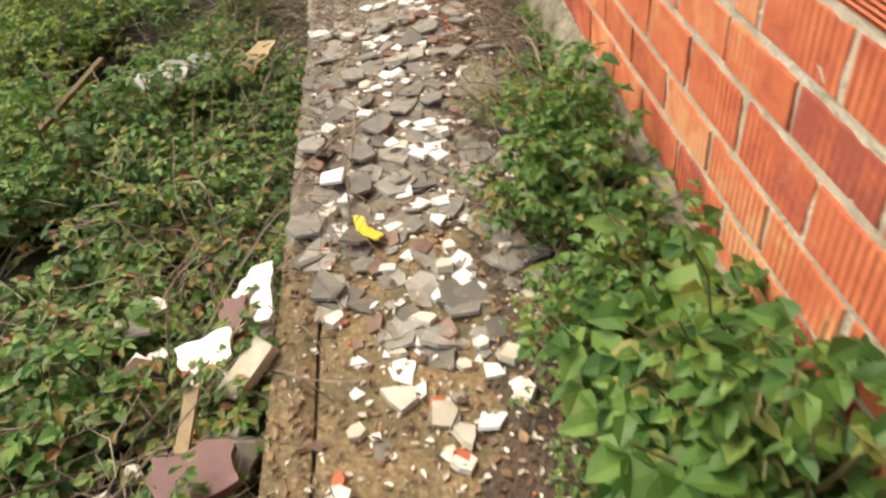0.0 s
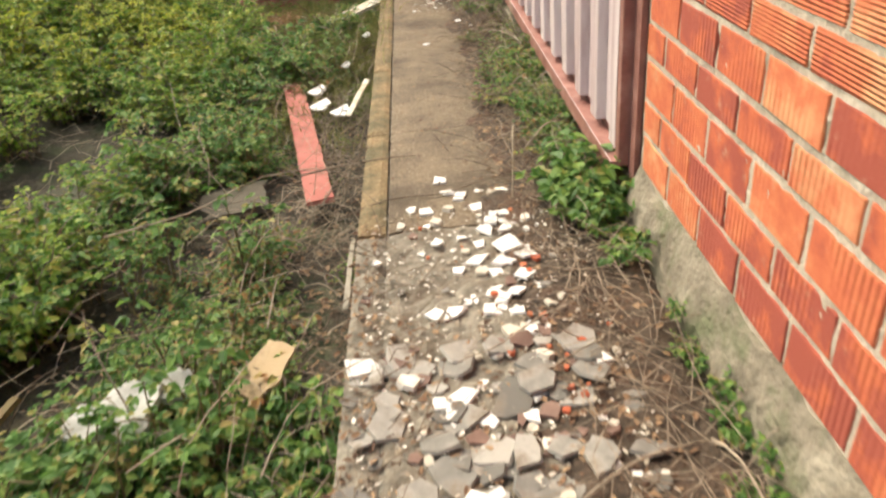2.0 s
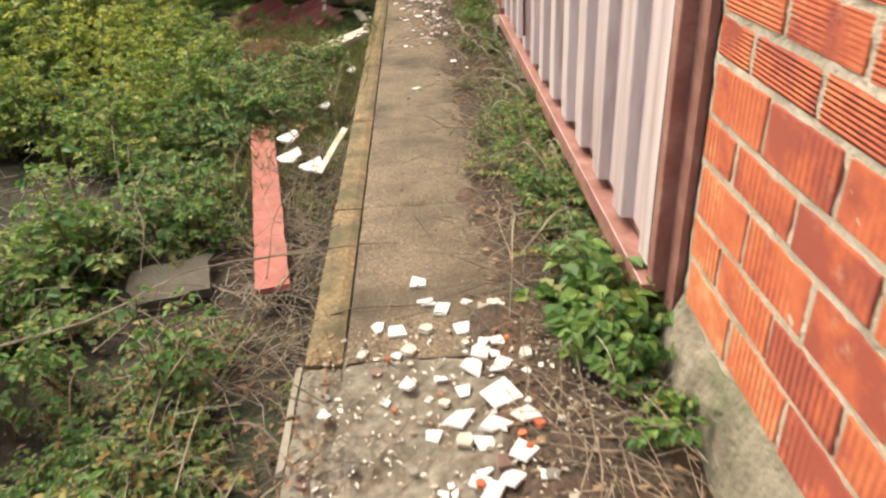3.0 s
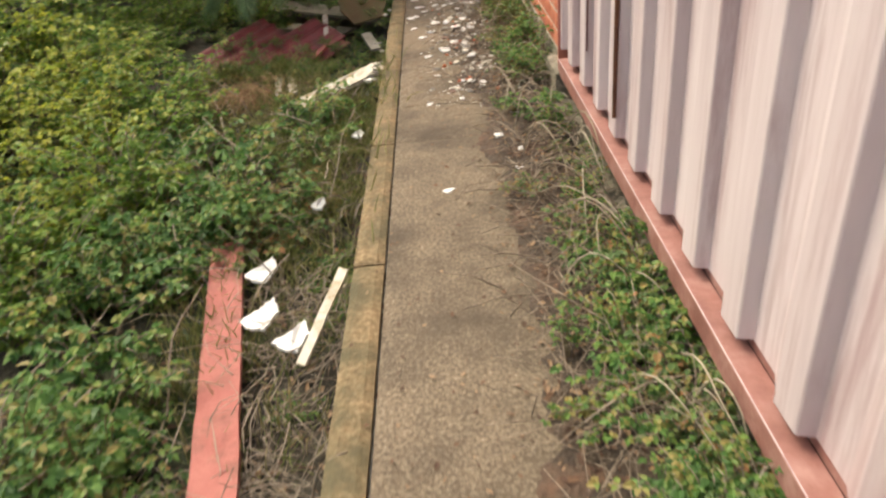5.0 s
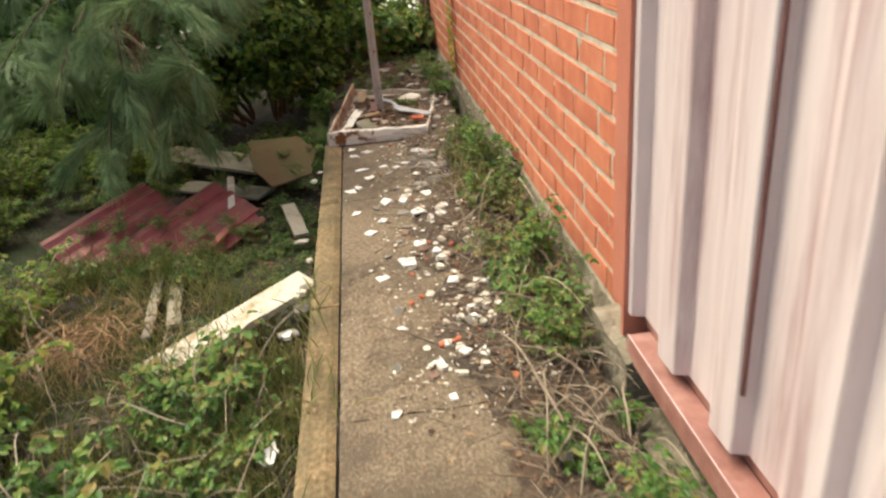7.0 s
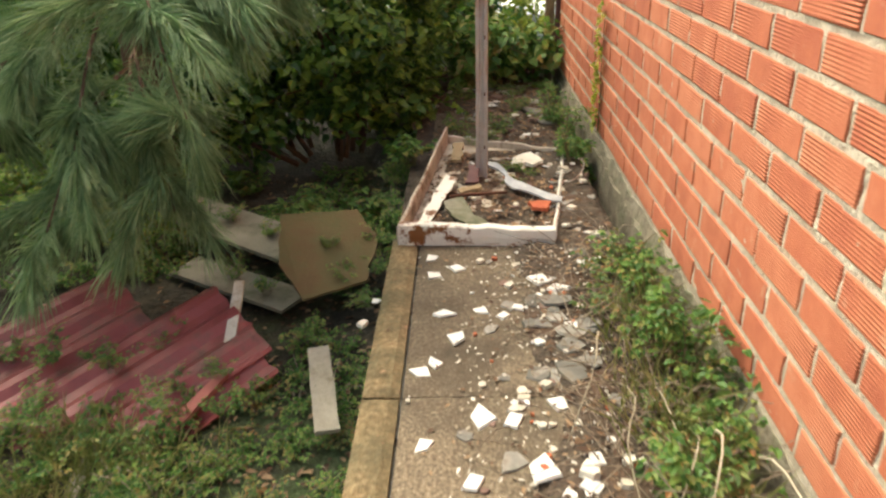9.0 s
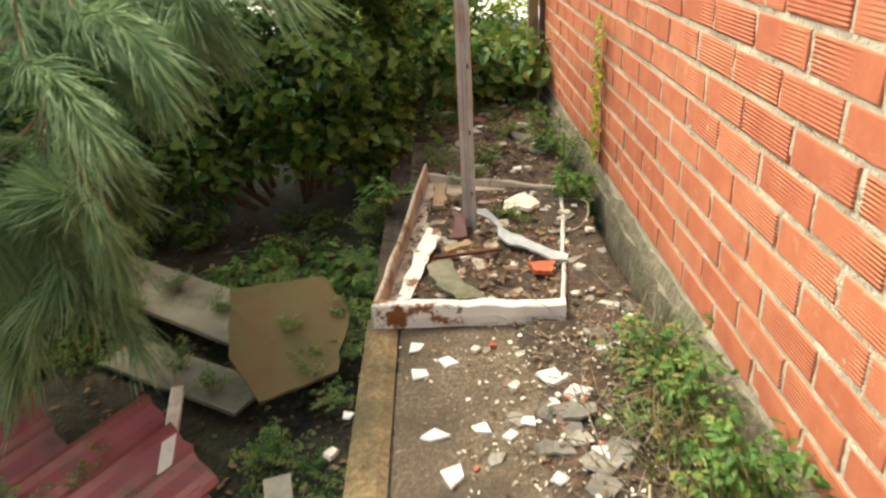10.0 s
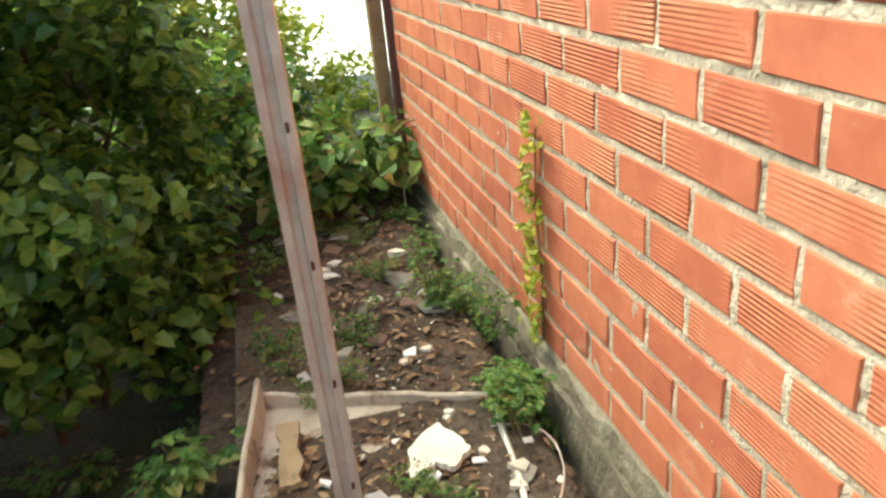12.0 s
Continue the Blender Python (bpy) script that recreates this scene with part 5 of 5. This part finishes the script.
for x, y, s in ((-5.4, 13.2, 1.0), (-7.3, 11.0, 1.0), (-8.2, 8.0, 1.0), (-6.3, 15.5, 1.2), (-9.0, 13.5, 1.2), (-8.6, 5.0, .9), (-4.2, 17.5, 1.2), (-2.2, 20.5, 1.3), (-7.6, 18.5, 1.3), (-10.5, 10.0, 1.2), (-10.5, 16.5, 1.3)):
    cloud("leafy_tree", (x, y, ground_z(x, y)), [(0, 0, 1.3 * s, 1.3, 1.2, 1.0), (.7, -.5, 2.2 * s, 1.1, 1.0, .9), (-.8, .4, 2.3 * s, 1.2, 1.1, 1.0), (0, 0, 3.1 * s, 1.2, 1.2, .9), (.2, -.7, .7, 1.0, .8, .6)], 6500, .11, M["leaf"], "leafy tree standing behind the brambles", "tree", trunk=(.09, 1.6 * s))


def pine(x, y):
    """A pine with drooping limbs of long needles in brushes."""
    e = new("pine_tree")
    e.location = (x, y, ground_z(x, y))
    part("trunk", tube([(0, 0, -.1), (.04, -.02, 1.2), (.0, .05, 2.4), (.05, .0, 4.2)], .13, .06, 10), M["bark"], e)
    tips = [(.76, -1.85, .62), (.92, -1.72, 1.05), (1.28, -1.25, 1.42), (.5, -1.95, .85), (.1, -1.9, .95), (-.3, -1.8, 1.1), (.85, -1.7, 1.5), (1.25, -1.5, 1.75), (.35, -1.5, 1.35), (-.1, -1.5, .75), (-.7, -1.6, 1.35), (-.45, -1.2, .8), (.6, -1.1, 1.8), (.1, -1.9, 1.7), (-.9, -1.2, 1.8), (.9, -.9, 2.2), (.2, -1.4, 2.4), (-.6, -1.4, 2.3), (.55, -1.6, .5), (.75, -1.75, .42), (.62, -1.95, .38), (.3, -1.95, .42), (1.05, -1.3, 1.5), (1.15, -1.5, 1.3), (.95, -1.55, 1.6), (1.3, -1.35, 1.6)]
    P, D, N, L, W = [], [], [], [], []
    for tx, ty, tz in tips:
        t = Vector((tx, ty + (0.15 if tz < 0.9 else 0), tz + 0.24 * smooth(1.2, 0.6, tz)))
        r = Vector((0, 0, tz + .55))
        mid = (t + r) / 2 + Vector((0, 0, .28))
        pts = [r * (1 - s) ** 2 + mid * (2 * s * (1 - s)) + t * s * s for s in [k / 8 for k in range(9)]]
        part("branch", tube(pts, .018, .005, 5), M["bark"], e)
        side = [(pts, .45)]
        for q in range(4):
            k = random.randint(4, 8)
            b = pts[k]
            tip = b + Vector((rnd(-.35, .35), rnd(-.35, .2), rnd(-.3, .02)))
            sp = [b, (b + tip) / 2 + Vector((0, 0, .05)), tip]
            side.append((sp, 0.0))
        for sp, lo in side:
            n = len(sp) - 1
            for q in range(260):
                s = lo + (1 - lo) * rnd(0, 1) ** .8
                i = min(n - 1, int(s * n))
                p = sp[i].lerp(sp[i + 1], s * n - i)
                ax = (sp[i + 1] - sp[i]).normalized()
                o = Vector((rnd(-1, 1), rnd(-1, 1), rnd(-1, 1))).normalized()
                d = ax * .9 + o * .75 + Vector((0, 0, -.25))
                P.append(p); D.append(d); N.append(o); L.append(rnd(.13, .24)); W.append(.0046)
    foliage("needle_mass", leaves(P, D, N, L, W, .2, .22), M["needle"], e)
    tagged(e, "pine with drooping branches of long soft green needles", "pine tree")


pine(-2.15, 13.35)

# ---------- bricks ----------
random.seed(61)


def brick_mesh(l, h, k):
    bm = bmesh.new()
    box(bm, -0.006, 0.02, -l / 2, l / 2, -h / 2, h / 2)
    for v in bm.verts:
        f = -1 if v.co.x < 0 else 1
        v.co.y += rnd(-.003, .003)
        v.co.z += rnd(-.0025, .0025)
    fr = [e_ for e_ in bm.edges if all(v.co.x < 0 for v in e_.verts)]
    bmesh.ops.bevel(bm, geom=fr, offset=.003, segments=1, affect="EDGES")
    me = bpy.data.meshes.new("brick")
    bm.to_mesh(me)
    bm.free()
    return me


REST = {"brick_h": [], "brick_v": [], "brick_f": []}


def courses(wall, y0, y1, beds, module, offs, vert_below, stuff_above, plain="brick_h"):
    cache = {}
    for r in range(len(beds) - 1):
        z0, z1 = beds[r], beds[r + 1]
        h = z1 - z0 - 0.021
        kind = "brick_v" if (z1 + z0) / 2 < vert_below else plain
        mod = module
        first = offs[r] + mod * math.floor((y0 - offs[r]) / mod)
        cuts = [first + mod * q + rnd(-.006, .006) for q in range(int((y1 - first) / mod) + 3)]
        for c0, c1 in zip(cuts[:-1], cuts[1:]):
            l = c1 - c0
            a, b = max(c0, y0 + .006), min(c1, y1 - .006)
            if b - a < .05:
                continue
            full = abs((b - a) - l) < 1e-6
            key = (round(h, 2), kind, random.randint(0, 3) if full else round(b - a, 2))
            if key not in cache:
                me = brick_mesh((mod if full else b - a) - .019, h, 0)
                me.materials.append(M[kind])
                cache[key] = me
            if z0 > stuff_above:
                me = cache[key]
                off = Vector((WALL, (a + b) / 2, (z0 + z1) / 2))
                REST[kind].append(([tuple(v.co + off) for v in me.vertices], [tuple(p.vertices) for p in me.polygons]))
                continue
            ob = new("brick", cache[key])
            ob.parent = wall
            ob.matrix_basis = pose(WALL + rnd(-.002, .002), (a + b) / 2, (z0 + z1) / 2, rnd(-.5, .5), 0, rnd(-.5, .5))


nb = [.235, .395, .534, .698, .826, .977, 1.092]
while nb[-1] < TOP - .1:
    nb.append(nb[-1] + .122)
courses(wall_near, Y_NEAR + .01, Y_DOOR0, nb, .312, [3.505 if i % 2 == 0 else 3.63 for i in range(len(nb))], .97, 1.5)
fb = [.106 + .118 * i for i in range(23)]
LAID = {9: 12.445, 8: 12.585, 7: 12.715, 6: 12.60, 5: 12.755, 4: 12.595, 3: 12.765, 2: 12.635, 1: 12.77, 0: 12.63}
courses(wall_far, Y_DOOR1, Y_FAR, fb, .313, [LAID.get(i, 12.59 if i % 2 == 0 else 12.75) + rnd(-.01, .01) for i in range(23)], -1, 1.42, "brick_f")
for k in REST:
    if REST[k]:
        ob = part("upper_bricks", join(REST[k]), M[k], wall_far)
        ob["kind"] = "stuff"
